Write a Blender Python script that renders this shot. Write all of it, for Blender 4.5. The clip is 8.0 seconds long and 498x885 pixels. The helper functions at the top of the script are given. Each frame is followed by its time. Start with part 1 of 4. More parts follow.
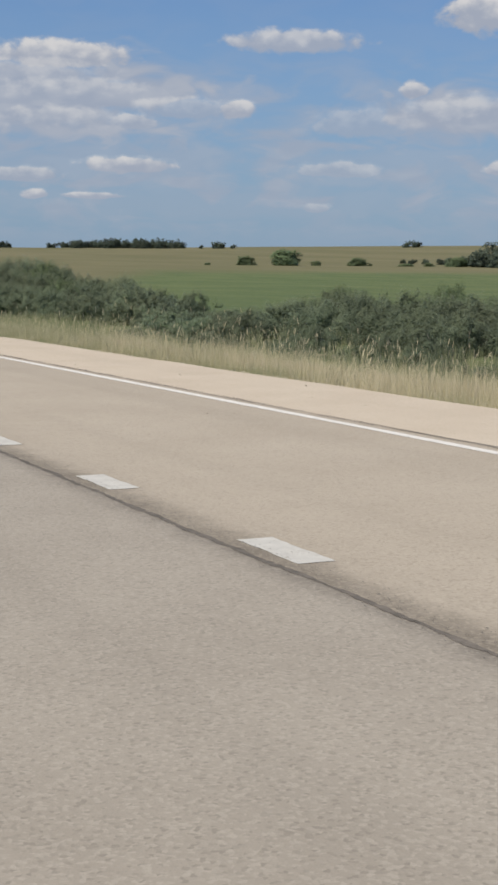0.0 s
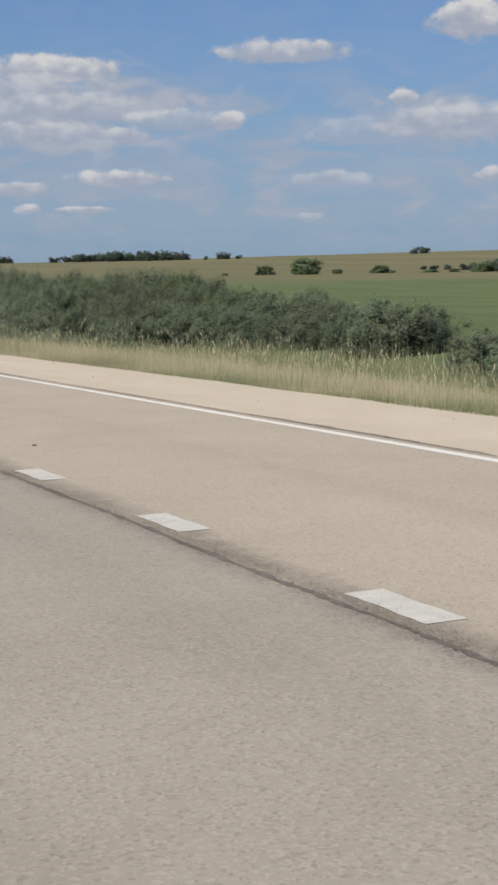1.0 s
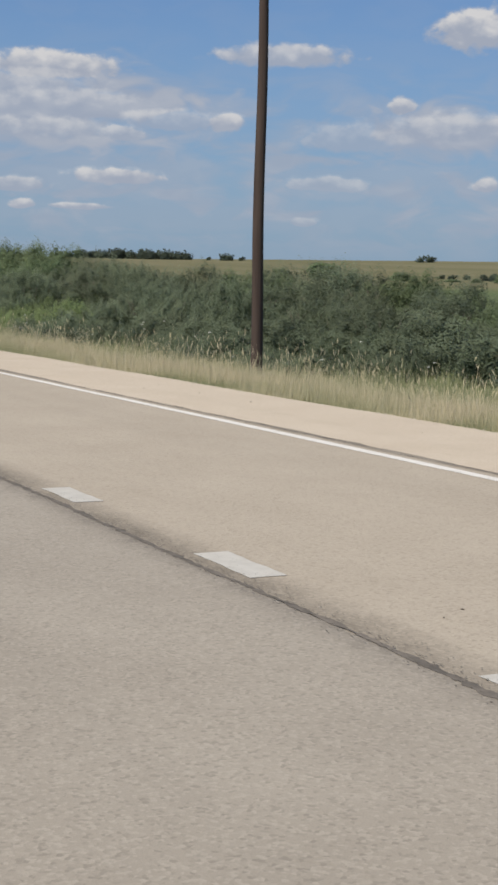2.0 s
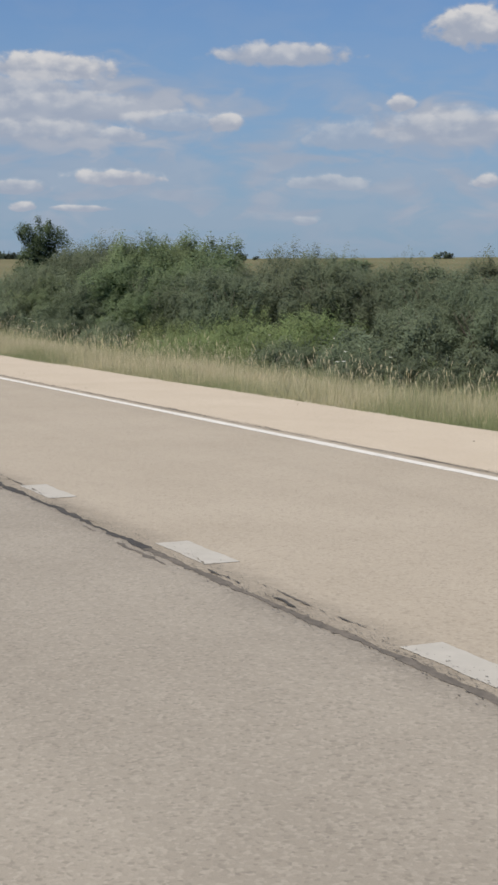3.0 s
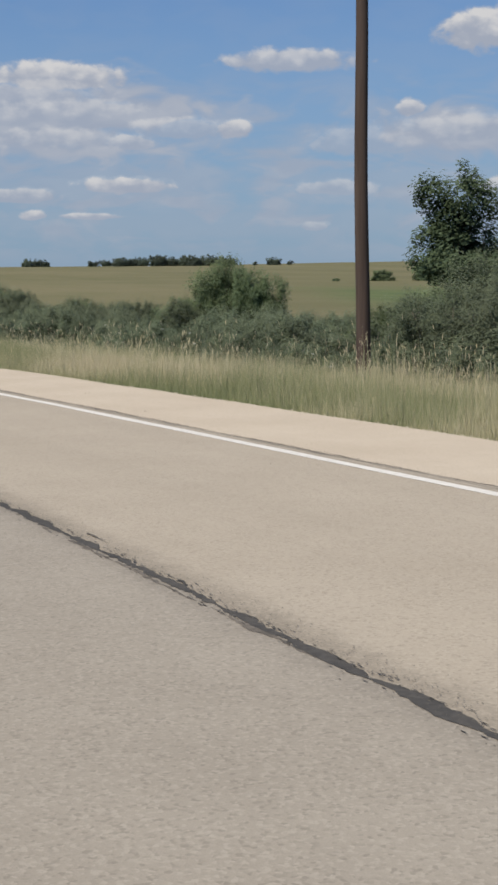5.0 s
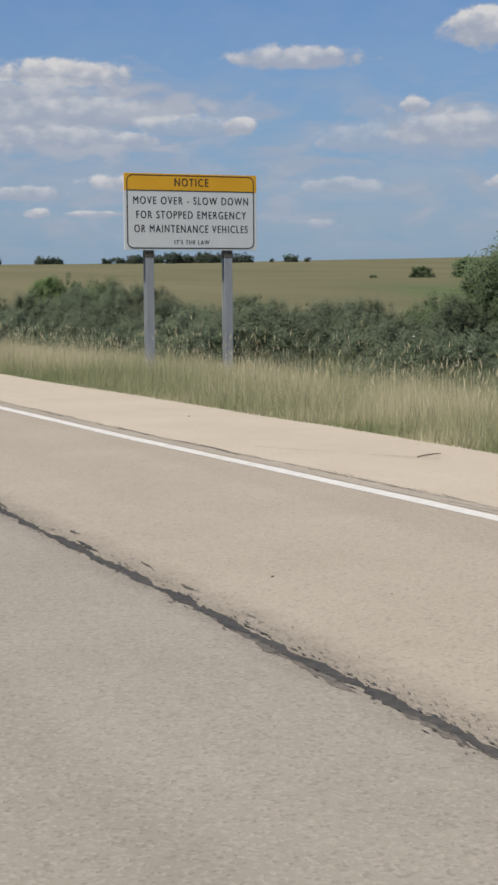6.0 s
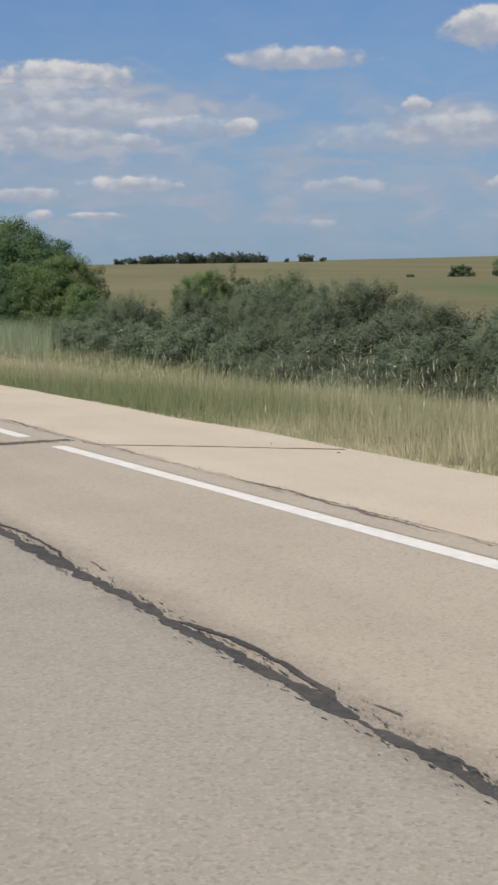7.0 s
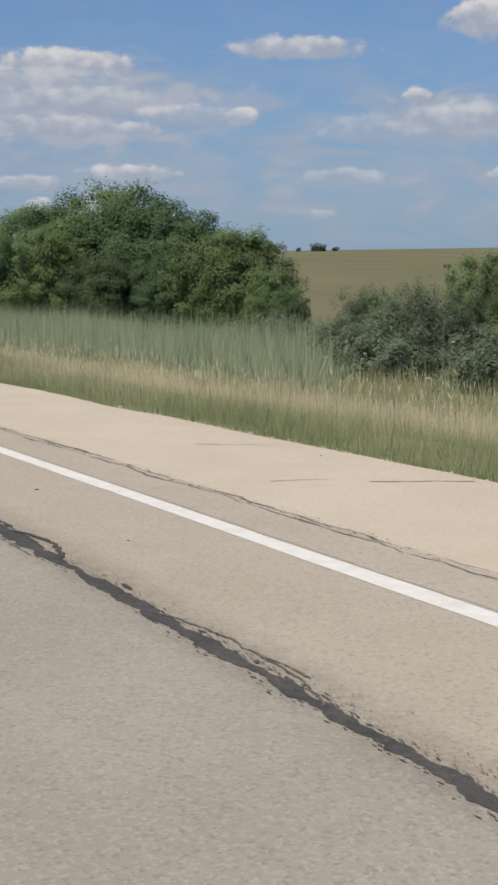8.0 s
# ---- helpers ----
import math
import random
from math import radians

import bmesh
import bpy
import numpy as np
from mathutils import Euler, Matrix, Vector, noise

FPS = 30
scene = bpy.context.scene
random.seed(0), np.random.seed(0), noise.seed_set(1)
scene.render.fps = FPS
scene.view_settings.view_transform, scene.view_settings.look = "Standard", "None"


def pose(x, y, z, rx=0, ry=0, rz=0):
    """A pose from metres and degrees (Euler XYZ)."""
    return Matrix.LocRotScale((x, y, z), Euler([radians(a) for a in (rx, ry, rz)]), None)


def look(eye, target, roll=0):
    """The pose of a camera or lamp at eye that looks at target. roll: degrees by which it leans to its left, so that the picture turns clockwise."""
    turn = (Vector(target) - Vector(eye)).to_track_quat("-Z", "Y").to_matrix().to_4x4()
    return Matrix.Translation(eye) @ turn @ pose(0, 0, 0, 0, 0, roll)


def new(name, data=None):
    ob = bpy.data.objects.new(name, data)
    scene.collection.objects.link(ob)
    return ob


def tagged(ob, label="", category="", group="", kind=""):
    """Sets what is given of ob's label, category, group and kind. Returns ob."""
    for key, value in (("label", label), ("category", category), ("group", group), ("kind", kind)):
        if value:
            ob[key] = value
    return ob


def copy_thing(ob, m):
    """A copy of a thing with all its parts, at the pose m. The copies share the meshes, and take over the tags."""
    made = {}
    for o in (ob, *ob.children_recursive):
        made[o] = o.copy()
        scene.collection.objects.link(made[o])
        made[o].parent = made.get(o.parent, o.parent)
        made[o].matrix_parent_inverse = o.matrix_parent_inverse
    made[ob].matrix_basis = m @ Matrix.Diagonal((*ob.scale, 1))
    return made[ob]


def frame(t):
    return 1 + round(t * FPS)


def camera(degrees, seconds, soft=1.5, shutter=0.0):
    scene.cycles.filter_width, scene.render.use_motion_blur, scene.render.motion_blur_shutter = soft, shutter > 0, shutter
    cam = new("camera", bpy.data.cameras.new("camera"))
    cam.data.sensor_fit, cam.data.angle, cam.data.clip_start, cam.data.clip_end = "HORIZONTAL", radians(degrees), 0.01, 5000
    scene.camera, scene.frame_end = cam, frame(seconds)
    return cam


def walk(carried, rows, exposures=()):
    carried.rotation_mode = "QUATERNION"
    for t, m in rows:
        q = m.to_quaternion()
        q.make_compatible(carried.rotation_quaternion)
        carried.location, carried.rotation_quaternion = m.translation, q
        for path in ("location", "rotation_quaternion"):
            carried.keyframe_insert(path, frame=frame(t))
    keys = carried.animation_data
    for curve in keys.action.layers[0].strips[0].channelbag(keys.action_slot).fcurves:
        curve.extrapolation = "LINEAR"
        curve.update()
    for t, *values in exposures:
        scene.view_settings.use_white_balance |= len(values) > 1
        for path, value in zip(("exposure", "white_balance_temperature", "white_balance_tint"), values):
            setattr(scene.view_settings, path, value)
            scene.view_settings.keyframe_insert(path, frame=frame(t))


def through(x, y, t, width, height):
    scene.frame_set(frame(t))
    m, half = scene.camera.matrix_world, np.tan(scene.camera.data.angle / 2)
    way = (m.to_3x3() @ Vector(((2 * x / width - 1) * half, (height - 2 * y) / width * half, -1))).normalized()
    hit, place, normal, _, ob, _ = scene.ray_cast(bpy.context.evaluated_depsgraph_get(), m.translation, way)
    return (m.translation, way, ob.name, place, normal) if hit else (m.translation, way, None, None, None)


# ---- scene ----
# World: the carriageway runs along X, travel is towards -X, the verge lies on the +Y side, z = 0 is the road surface.
cam = camera(19.25, 8.0, soft=2.9)
ROWS = [
    (0.0, 0.01, -0.25, 1.240, 83.56, -0.38, 65.01),
    (0.5, -14.51, -0.30, 1.263, 83.83, -0.66, 64.75),
    (1.0, -30.12, -0.28, 1.270, 83.96, 0.97, 64.81),
    (1.2, -36.02, -0.26, 1.279, 83.97, 0.41, 64.73),
    (2.3, -67.50, -0.20, 1.279, 84.08, -1.32, 64.47),
    (2.5, -74.37, -0.21, 1.299, 84.03, -1.14, 64.42),
    (3.0, -89.13, -0.18, 1.308, 84.05, -0.32, 64.57),
    (3.5, -103.29, -0.11, 1.293, 84.18, -0.01, 64.58),
    (4.0, -118.01, -0.07, 1.298, 84.12, -0.44, 64.69),
    (4.5, -133.00, -0.03, 1.307, 84.33, 0.43, 64.89),
    (5.8, -171.22, 0.16, 1.310, 84.20, 0.21, 65.16),
    (6.0, -177.20, 0.18, 1.304, 84.19, 0.45, 65.17),
    (6.5, -191.77, 0.27, 1.318, 84.05, -0.45, 65.09),
    (7.0, -206.51, 0.35, 1.323, 84.22, 0.68, 65.27),
    (7.5, -221.26, 0.42, 1.326, 84.03, 0.41, 65.31),
    (8.0, -236.00, 0.42, 1.326, 83.82, 0.15, 65.21),
]
walk(cam, [(t, pose(*p)) for t, *p in ROWS], exposures=[(0.0, 0.0)])

# ---- sky, clouds and sun ----
SUN_AZ, SUN_EL = -158.0, 56.0   # degrees; azimuth counted from +Y towards -X
sun_way = Vector((-math.sin(radians(SUN_AZ)) * math.cos(radians(SUN_EL)), math.cos(radians(SUN_AZ)) * math.cos(radians(SUN_EL)), math.sin(radians(SUN_EL))))
sun = new("sun", bpy.data.lights.new("sun", "SUN"))
sun.data.energy, sun.data.angle, sun.data.color = 4.7, radians(0.55), (1.0, 0.93, 0.81)
sun.matrix_world = look(sun_way * 100, (0, 0, 0))


class Tree:
    """A short way to write node trees."""

    def __init__(self, tree):
        self.t = tree

    def node(self, kind):
        return self.t.nodes.new(kind)

    def put(self, socket, value):
        if isinstance(value, bpy.types.NodeSocket):
            self.t.links.new(value, socket)
        elif value is not None:
            socket.default_value = value

    def math(self, op, a, b=None, c=None, clamp=False):
        n = self.node("ShaderNodeMath")
        n.operation, n.use_clamp = op, clamp
        for s, v in zip(n.inputs, (a, b, c)):
            self.put(s, v)
        return n.outputs[0]

    def noise(self, vector, scale, detail=4.0, rough=0.55, distort=0.0):
        n = self.node("ShaderNodeTexNoise")
        self.put(n.inputs["Vector"], vector)
        n.inputs["Scale"].default_value, n.inputs["Detail"].default_value = scale, detail
        n.inputs["Roughness"].default_value, n.inputs["Distortion"].default_value = rough, distort
        return n.outputs["Fac"]

    def span(self, value, a, b, lo=0.0, hi=1.0, smooth=True):
        n = self.node("ShaderNodeMapRange")
        n.interpolation_type = "SMOOTHSTEP" if smooth else "LINEAR"
        for s, v in zip(n.inputs, (value, a, b, lo, hi)):
            self.put(s, v)
        return n.outputs[0]

    def mix(self, fac, a, b, blend="MIX"):
        n = self.node("ShaderNodeMix")
        n.data_type, n.blend_type = "RGBA", blend
        self.put(n.inputs[0], fac)
        self.put(n.inputs[6], (*a, 1) if isinstance(a, tuple) else a)
        self.put(n.inputs[7], (*b, 1) if isinstance(b, tuple) else b)
        return n.outputs[2]

    def scaled(self, vector, x, y, z):
        n = self.node("ShaderNodeVectorMath")
        n.operation = "MULTIPLY"
        self.put(n.inputs[0], vector)
        n.inputs[1].default_value = (x, y, z)
        return n.outputs[0]


# Clouds: azimuth and height above the horizon, half length, half height (degrees), thickness.
CLOUDS = [
    (72.2, 8.2, 3.3, 0.68, 1.0), (73.6, 7.5, 3.6, 0.75, 0.62), (63.3, 8.82, 2.9, 0.55, 0.9), (55.9, 9.75, 2.1, 0.95, 1.1), (58.75, 7.0, 0.62, 0.42, 0.95),
    (56.6, 6.1, 3.2, 0.85, 0.72), (60.4, 5.8, 2.6, 0.68, 0.6), (65.5, 6.3, 0.85, 0.46, 0.95), (71.6, 6.9, 3.4, 0.62, 0.66), (67.6, 6.3, 2.2, 0.5, 0.68),
    (72.4, 5.8, 3.2, 0.62, 0.66), (69.5, 5.8, 1.2, 0.42, 0.85), (69.7, 4.2, 2.2, 0.40, 0.95), (73.7, 3.8, 2.0, 0.4, 0.85), (73.2, 3.07, 0.6, 0.26, 0.95),
    (71.1, 3.04, 1.5, 0.17, 0.9), (61.6, 4.05, 1.9, 0.42, 0.7), (55.5, 4.1, 0.6, 0.38, 0.95), (62.5, 2.62, 0.7, 0.24, 0.7),
]
world = bpy.data.worlds.new("sky")
scene.world, world.use_nodes = world, True
w = Tree(world.node_tree)
w.t.nodes.clear()
sky = w.node("ShaderNodeTexSky")
sky.sky_type, sky.sun_disc, sky.sun_elevation, sky.sun_rotation = "NISHITA", False, radians(SUN_EL), radians(-SUN_AZ)
sky.air_density, sky.dust_density, sky.ozone_density, sky.altitude = 1.0, 0.6, 1.6, 250
way = w.node("ShaderNodeTexCoord").outputs["Generated"]
xyz = w.node("ShaderNodeSeparateXYZ")
w.put(xyz.inputs[0], way)
az = w.math("MULTIPLY", w.math("ARCTAN2", w.math("MULTIPLY", xyz.outputs[0], -1.0), xyz.outputs[1]), 57.2958)
el = w.math("MULTIPLY", w.math("ARCSINE", xyz.outputs[2]), 57.2958)
flat = w.node("ShaderNodeCombineXYZ")
w.put(flat.inputs[0], az)
w.put(flat.inputs[1], w.math("MULTIPLY", el, 2.4))
puffs = w.node("ShaderNodeCombineXYZ")
w.put(puffs.inputs[0], az)
w.put(puffs.inputs[1], w.math("MULTIPLY", el, 1.5))
billow = w.noise(puffs.outputs[0], 1.25, 5, 0.5, 0.15)
wisp = w.noise(flat.outputs[0], 0.4, 4, 0.5, 0.5)
dense, lit = None, None
for a, e, wide, tall, thick in CLOUDS:
    u = w.math("DIVIDE", w.math("SUBTRACT", az, a), wide)
    v = w.math("DIVIDE", w.math("SUBTRACT", el, e), tall)
    v2 = w.math("MULTIPLY", v, w.math("ADD", 1.0, w.math("MULTIPLY", w.math("LESS_THAN", v, 0.0), 0.25)))
    near = w.math("SUBTRACT", 1.0, w.math("SQRT", w.math("ADD", w.math("MULTIPLY", u, u), w.math("MULTIPLY", v2, v2))))
    d = w.math("MULTIPLY", w.span(w.math("ADD", near, w.math("MULTIPLY", w.math("SUBTRACT", billow, 0.42), 1.2)), 0.0, 0.46), thick)
    top = w.math("MULTIPLY", d, w.span(w.math("ADD", v, w.math("MULTIPLY", w.math("SUBTRACT", billow, 0.5), 2.4)), -0.35, 1.05))
    dense = d if dense is None else w.math("MAXIMUM", dense, d)
    lit = top if lit is None else w.math("MAXIMUM", lit, top)
veil = w.math("MULTIPLY", w.span(wisp, 0.36, 0.66), w.math("MULTIPLY", w.span(el, 0.5, 3.0), w.span(el, 6.0, 9.0, 0.72, 0.08)))
# Broad grey banks behind the single clouds.
bank = None
soft_noise = w.noise(flat.outputs[0], 0.5, 3, 0.45, 0.6)
for a, e, wide, tall, thick in ((72.5, 6.7, 7.5, 2.0, 0.97), (57.0, 6.1, 5.0, 1.2, 0.9), (70.5, 4.3, 7.5, 1.1, 0.5), (60.0, 4.2, 7.0, 1.0, 0.4), (66.0, 2.8, 14.0, 0.9, 0.3)):
    u = w.math("DIVIDE", w.math("SUBTRACT", az, a), wide)
    v = w.math("DIVIDE", w.math("SUBTRACT", el, e), tall)
    near = w.math("SUBTRACT", 1.0, w.math("SQRT", w.math("ADD", w.math("MULTIPLY", u, u), w.math("MULTIPLY", v, v))))
    d = w.math("MULTIPLY", w.span(w.math("ADD", near, w.math("MULTIPLY", w.math("SUBTRACT", soft_noise, 0.42), 1.5)), 0.0, 0.7), thick)
    bank = d if bank is None else w.math("MAXIMUM", bank, d)
veil = w.math("MAXIMUM", veil, bank)
dense = w.math("MAXIMUM", dense, w.math("MINIMUM", veil, 0.9))
cloud = w.mix(w.math("MINIMUM", w.math("ADD", lit, w.math("MULTIPLY", w.math("MULTIPLY", veil, w.span(soft_noise, 0.42, 0.66)), 0.22)), 1.0), (3.8, 4.22, 5.15), (6.8, 6.75, 6.85))
blue = w.mix(1.0, sky.outputs[0], (0.57, 0.78, 1.06), "MULTIPLY")
haze = w.mix(w.span(el, 0.0, 12.0, 0.95, 0.15, smooth=False), blue, (2.6, 3.65, 5.0))
shown = w.mix(dense, haze, cloud)
back = w.node("ShaderNodeBackground")
w.put(back.inputs[0], shown)
back.inputs[1].default_value = 0.0925
w.put(w.node("ShaderNodeOutputWorld").inputs[0], back.outputs[0])


# ---- materials ----
def material(name, rough=0.8, metal=0.0, spec=0.3):
    m = bpy.data.materials.new(name)
    m.use_nodes = True
    t = Tree(m.node_tree)
    b = m.node_tree.nodes["Principled BSDF"]
    b.inputs["Roughness"].default_value, b.inputs["Metallic"].default_value, b.inputs["Specular IOR Level"].default_value = rough, metal, spec
    return m, t, b


def place(t):
    return t.node("ShaderNodeNewGeometry").outputs["Position"]


def bumped(t, b, height, strength, distance):
    n = t.node("ShaderNodeBump")
    n.inputs["Strength"].default_value, n.inputs["Distance"].default_value = strength, distance
    t.put(n.inputs["Height"], height)
    t.put(b.inputs["Normal"], n.outputs[0])


def paving(name, dark, light, stone, grain, worn):
    """Worn road surface: coarse chippings, a fine grain, long wheel tracks and blotches."""
    m, t, b = material(name, 0.92, 0.0, 0.2)
    p = place(t)
    chip = t.node("ShaderNodeTexVoronoi")
    t.put(chip.inputs["Vector"], p)
    chip.inputs["Scale"].default_value = grain
    fine = t.noise(p, grain * 2.2, 3, 0.7)
    blotch = t.noise(p, 0.9, 5, 0.6)
    track = t.noise(t.scaled(p, 0.03, 1.3, 1.0), 1.0, 3, 0.5)
    c = t.mix(t.span(blotch, 0.2, 0.8), dark, light)
    xyz = t.node("ShaderNodeSeparateXYZ")
    t.put(xyz.inputs[0], p)
    beside = t.math("ABSOLUTE", t.math("SUBTRACT", xyz.outputs[1], 2.57))
    ravel = t.math("MULTIPLY", t.span(t.math("ADD", beside, t.math("MULTIPLY", t.noise(p, 6.0, 5, 0.7), 0.30)), 0.12, 0.42, 1.0, 0.0), t.span(t.noise(p, 1.1, 3, 0.6), 0.3, 0.7, 0.55, 1.0))
    ravel = t.math("MULTIPLY", ravel, t.span(xyz.outputs[0], -120.0, -40.0, 0.6, 1.0))
    c = t.mix(ravel, c, tuple(0.42 * v for v in dark))
    c = t.mix(t.math("MULTIPLY", t.span(track, 0.45, 0.75), worn), c, tuple(0.72 * v for v in dark))
    tone = t.node("ShaderNodeSeparateColor")
    t.put(tone.inputs[0], chip.outputs["Color"])
    c = t.mix(t.math("MULTIPLY", t.span(tone.outputs[0], 0.5, 1.0), 0.22), c, stone)
    c = t.mix(t.math("MULTIPLY", t.span(tone.outputs[1], 0.72, 1.0), 0.36), c, tuple(0.5 * v for v in dark))
    c = t.mix(t.math("MULTIPLY", t.span(fine, 0.5, 0.75), 0.35), c, tuple(0.55 * v for v in dark))
    t.put(b.inputs["Base Color"], c)
    bumped(t, b, t.math("ADD", t.math("MULTIPLY", chip.outputs["Distance"], 0.6), fine), 0.35, 0.003)
    return m


ASPHALT = paving("worn_asphalt", (0.288, 0.252, 0.205), (0.332, 0.293, 0.240), (0.50, 0.45, 0.375), 75.0, 0.3)
LANE = paving("worn_lane_asphalt", (0.357, 0.304, 0.237), (0.402, 0.346, 0.273), (0.52, 0.455, 0.36), 75.0, 0.25)
SHOULDER = paving("pale_shoulder_surface", (0.465, 0.388, 0.296), (0.525, 0.447, 0.347), (0.56, 0.48, 0.38), 110.0, 0.12)


RAVEL = paving("ravelled_grey_asphalt", (0.35, 0.302, 0.238), (0.405, 0.352, 0.28), (0.52, 0.46, 0.38), 60.0, 0.3)


GRITTY = paving("dark_gritty_asphalt", (0.225, 0.195, 0.155), (0.31, 0.27, 0.215), (0.45, 0.40, 0.33), 55.0, 0.3)


def plain(name, a, b_, scale, rough, metal=0.0, bump=0.0, stretch=(1, 1, 1), spec=0.3):
    m, t, b = material(name, rough, metal, spec)
    p = t.scaled(t.node("ShaderNodeTexCoord").outputs["Object"], *stretch)
    n = t.noise(p, scale, 6, 0.6)
    big = t.noise(p, scale * 0.13, 4, 0.55)
    f = t.math("ADD", t.math("MULTIPLY", t.span(n, 0.3, 0.7), 0.6), t.math("MULTIPLY", t.span(big, 0.35, 0.65), 0.4))
    t.put(b.inputs["Base Color"], t.mix(f, a, b_))
    if bump:
        bumped(t, b, n, 0.5, bump)
    return m


def paint(name, a, under, fade=0.0):
    """Road paint, scuffed so that the surface shows through in specks."""
    m, t, b = material(name, 0.7, 0.0, 0.3)
    p = place(t)
    gone = t.span(t.math("ADD", t.noise(p, 60, 4, 0.7), t.math("MULTIPLY", t.noise(p, 3.0, 4, 0.6), 0.7)), 0.92, 1.12)
    c = t.mix(t.span(t.noise(p, 9, 4, 0.6), 0.3, 0.7), a, tuple(0.86 * v for v in a))
    if fade:
        along = t.node("ShaderNodeSeparateXYZ")
        t.put(along.inputs[0], p)
        c = t.mix(t.span(t.math("ADD", along.outputs[0], t.math("MULTIPLY", t.noise(p, 4.0, 3, 0.6), 30.0)), -80.0, -25.0, fade, 0.0), c, under)
    t.put(b.inputs["Base Color"], t.mix(t.math("MULTIPLY", gone, 0.8), c, under))
    return m


LINE_WHITE = paint("white_edge_line_paint", (0.70, 0.665, 0.605), (0.42, 0.375, 0.31))
DASH_WHITE = paint("worn_white_dash_paint", (0.53, 0.505, 0.45), (0.36, 0.32, 0.265), 0.45)
TAR = plain("crack_sealing_tar", (0.05, 0.048, 0.046), (0.095, 0.088, 0.08), 22.0, 0.9, bump=0.004, spec=0.1)
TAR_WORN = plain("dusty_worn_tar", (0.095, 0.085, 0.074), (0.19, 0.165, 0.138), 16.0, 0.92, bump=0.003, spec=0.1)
CRACK = plain("dark_crack_with_grit", (0.085, 0.073, 0.06), (0.20, 0.17, 0.135), 30.0, 0.95)
GALV = plain("galvanised_steel", (0.34, 0.355, 0.36), (0.45, 0.465, 0.465), 12.0, 0.6, 0.15, stretch=(1, 1, 0.3))
POST = plain("grey_painted_post", (0.30, 0.31, 0.32), (0.38, 0.39, 0.40), 5.0, 0.55, 0.2, stretch=(1, 1, 0.2))
POLE = plain("dark_creosoted_wood", (0.045, 0.030, 0.024), (0.085, 0.060, 0.048), 9.0, 0.85, bump=0.006, stretch=(1, 1, 0.06))
SIGN_WHITE = plain("white_sheeting", (0.62, 0.63, 0.61), (0.68, 0.69, 0.67), 2.0, 0.45)
SIGN_AMBER = plain("amber_sheeting", (0.72, 0.36, 0.02), (0.76, 0.40, 0.03), 2.0, 0.45)
BLACK = plain("black_sign_ink", (0.02, 0.02, 0.022), (0.035, 0.035, 0.035), 4.0, 0.5)
REFLECTOR = plain("white_reflector", (0.75, 0.76, 0.76), (0.85, 0.85, 0.84), 8.0, 0.3)
BLUE = plain("blue_plastic", (0.02, 0.14, 0.50), (0.03, 0.20, 0.62), 9.0, 0.35)
LABEL = plain("white_label", (0.65, 0.68, 0.72), (0.75, 0.76, 0.78), 9.0, 0.5)
RUBBER = plain("torn_black_rubber", (0.03, 0.027, 0.025), (0.06, 0.05, 0.045), 14.0, 0.8, bump=0.006)
CRUMB = plain("pale_crumbled_paving", (0.36, 0.31, 0.24), (0.48, 0.42, 0.33), 20.0, 0.95)
CRUMB_DARK = plain("grey_broken_asphalt", (0.22, 0.19, 0.15), (0.36, 0.32, 0.26), 20.0, 0.95)
GRIT = plain("dark_grit", (0.07, 0.06, 0.05), (0.16, 0.14, 0.11), 20.0, 0.95)
BARK = plain("grey_brown_bark", (0.10, 0.080, 0.062), (0.19, 0.16, 0.13), 7.0, 0.9, bump=0.01, stretch=(1, 1, 0.3))


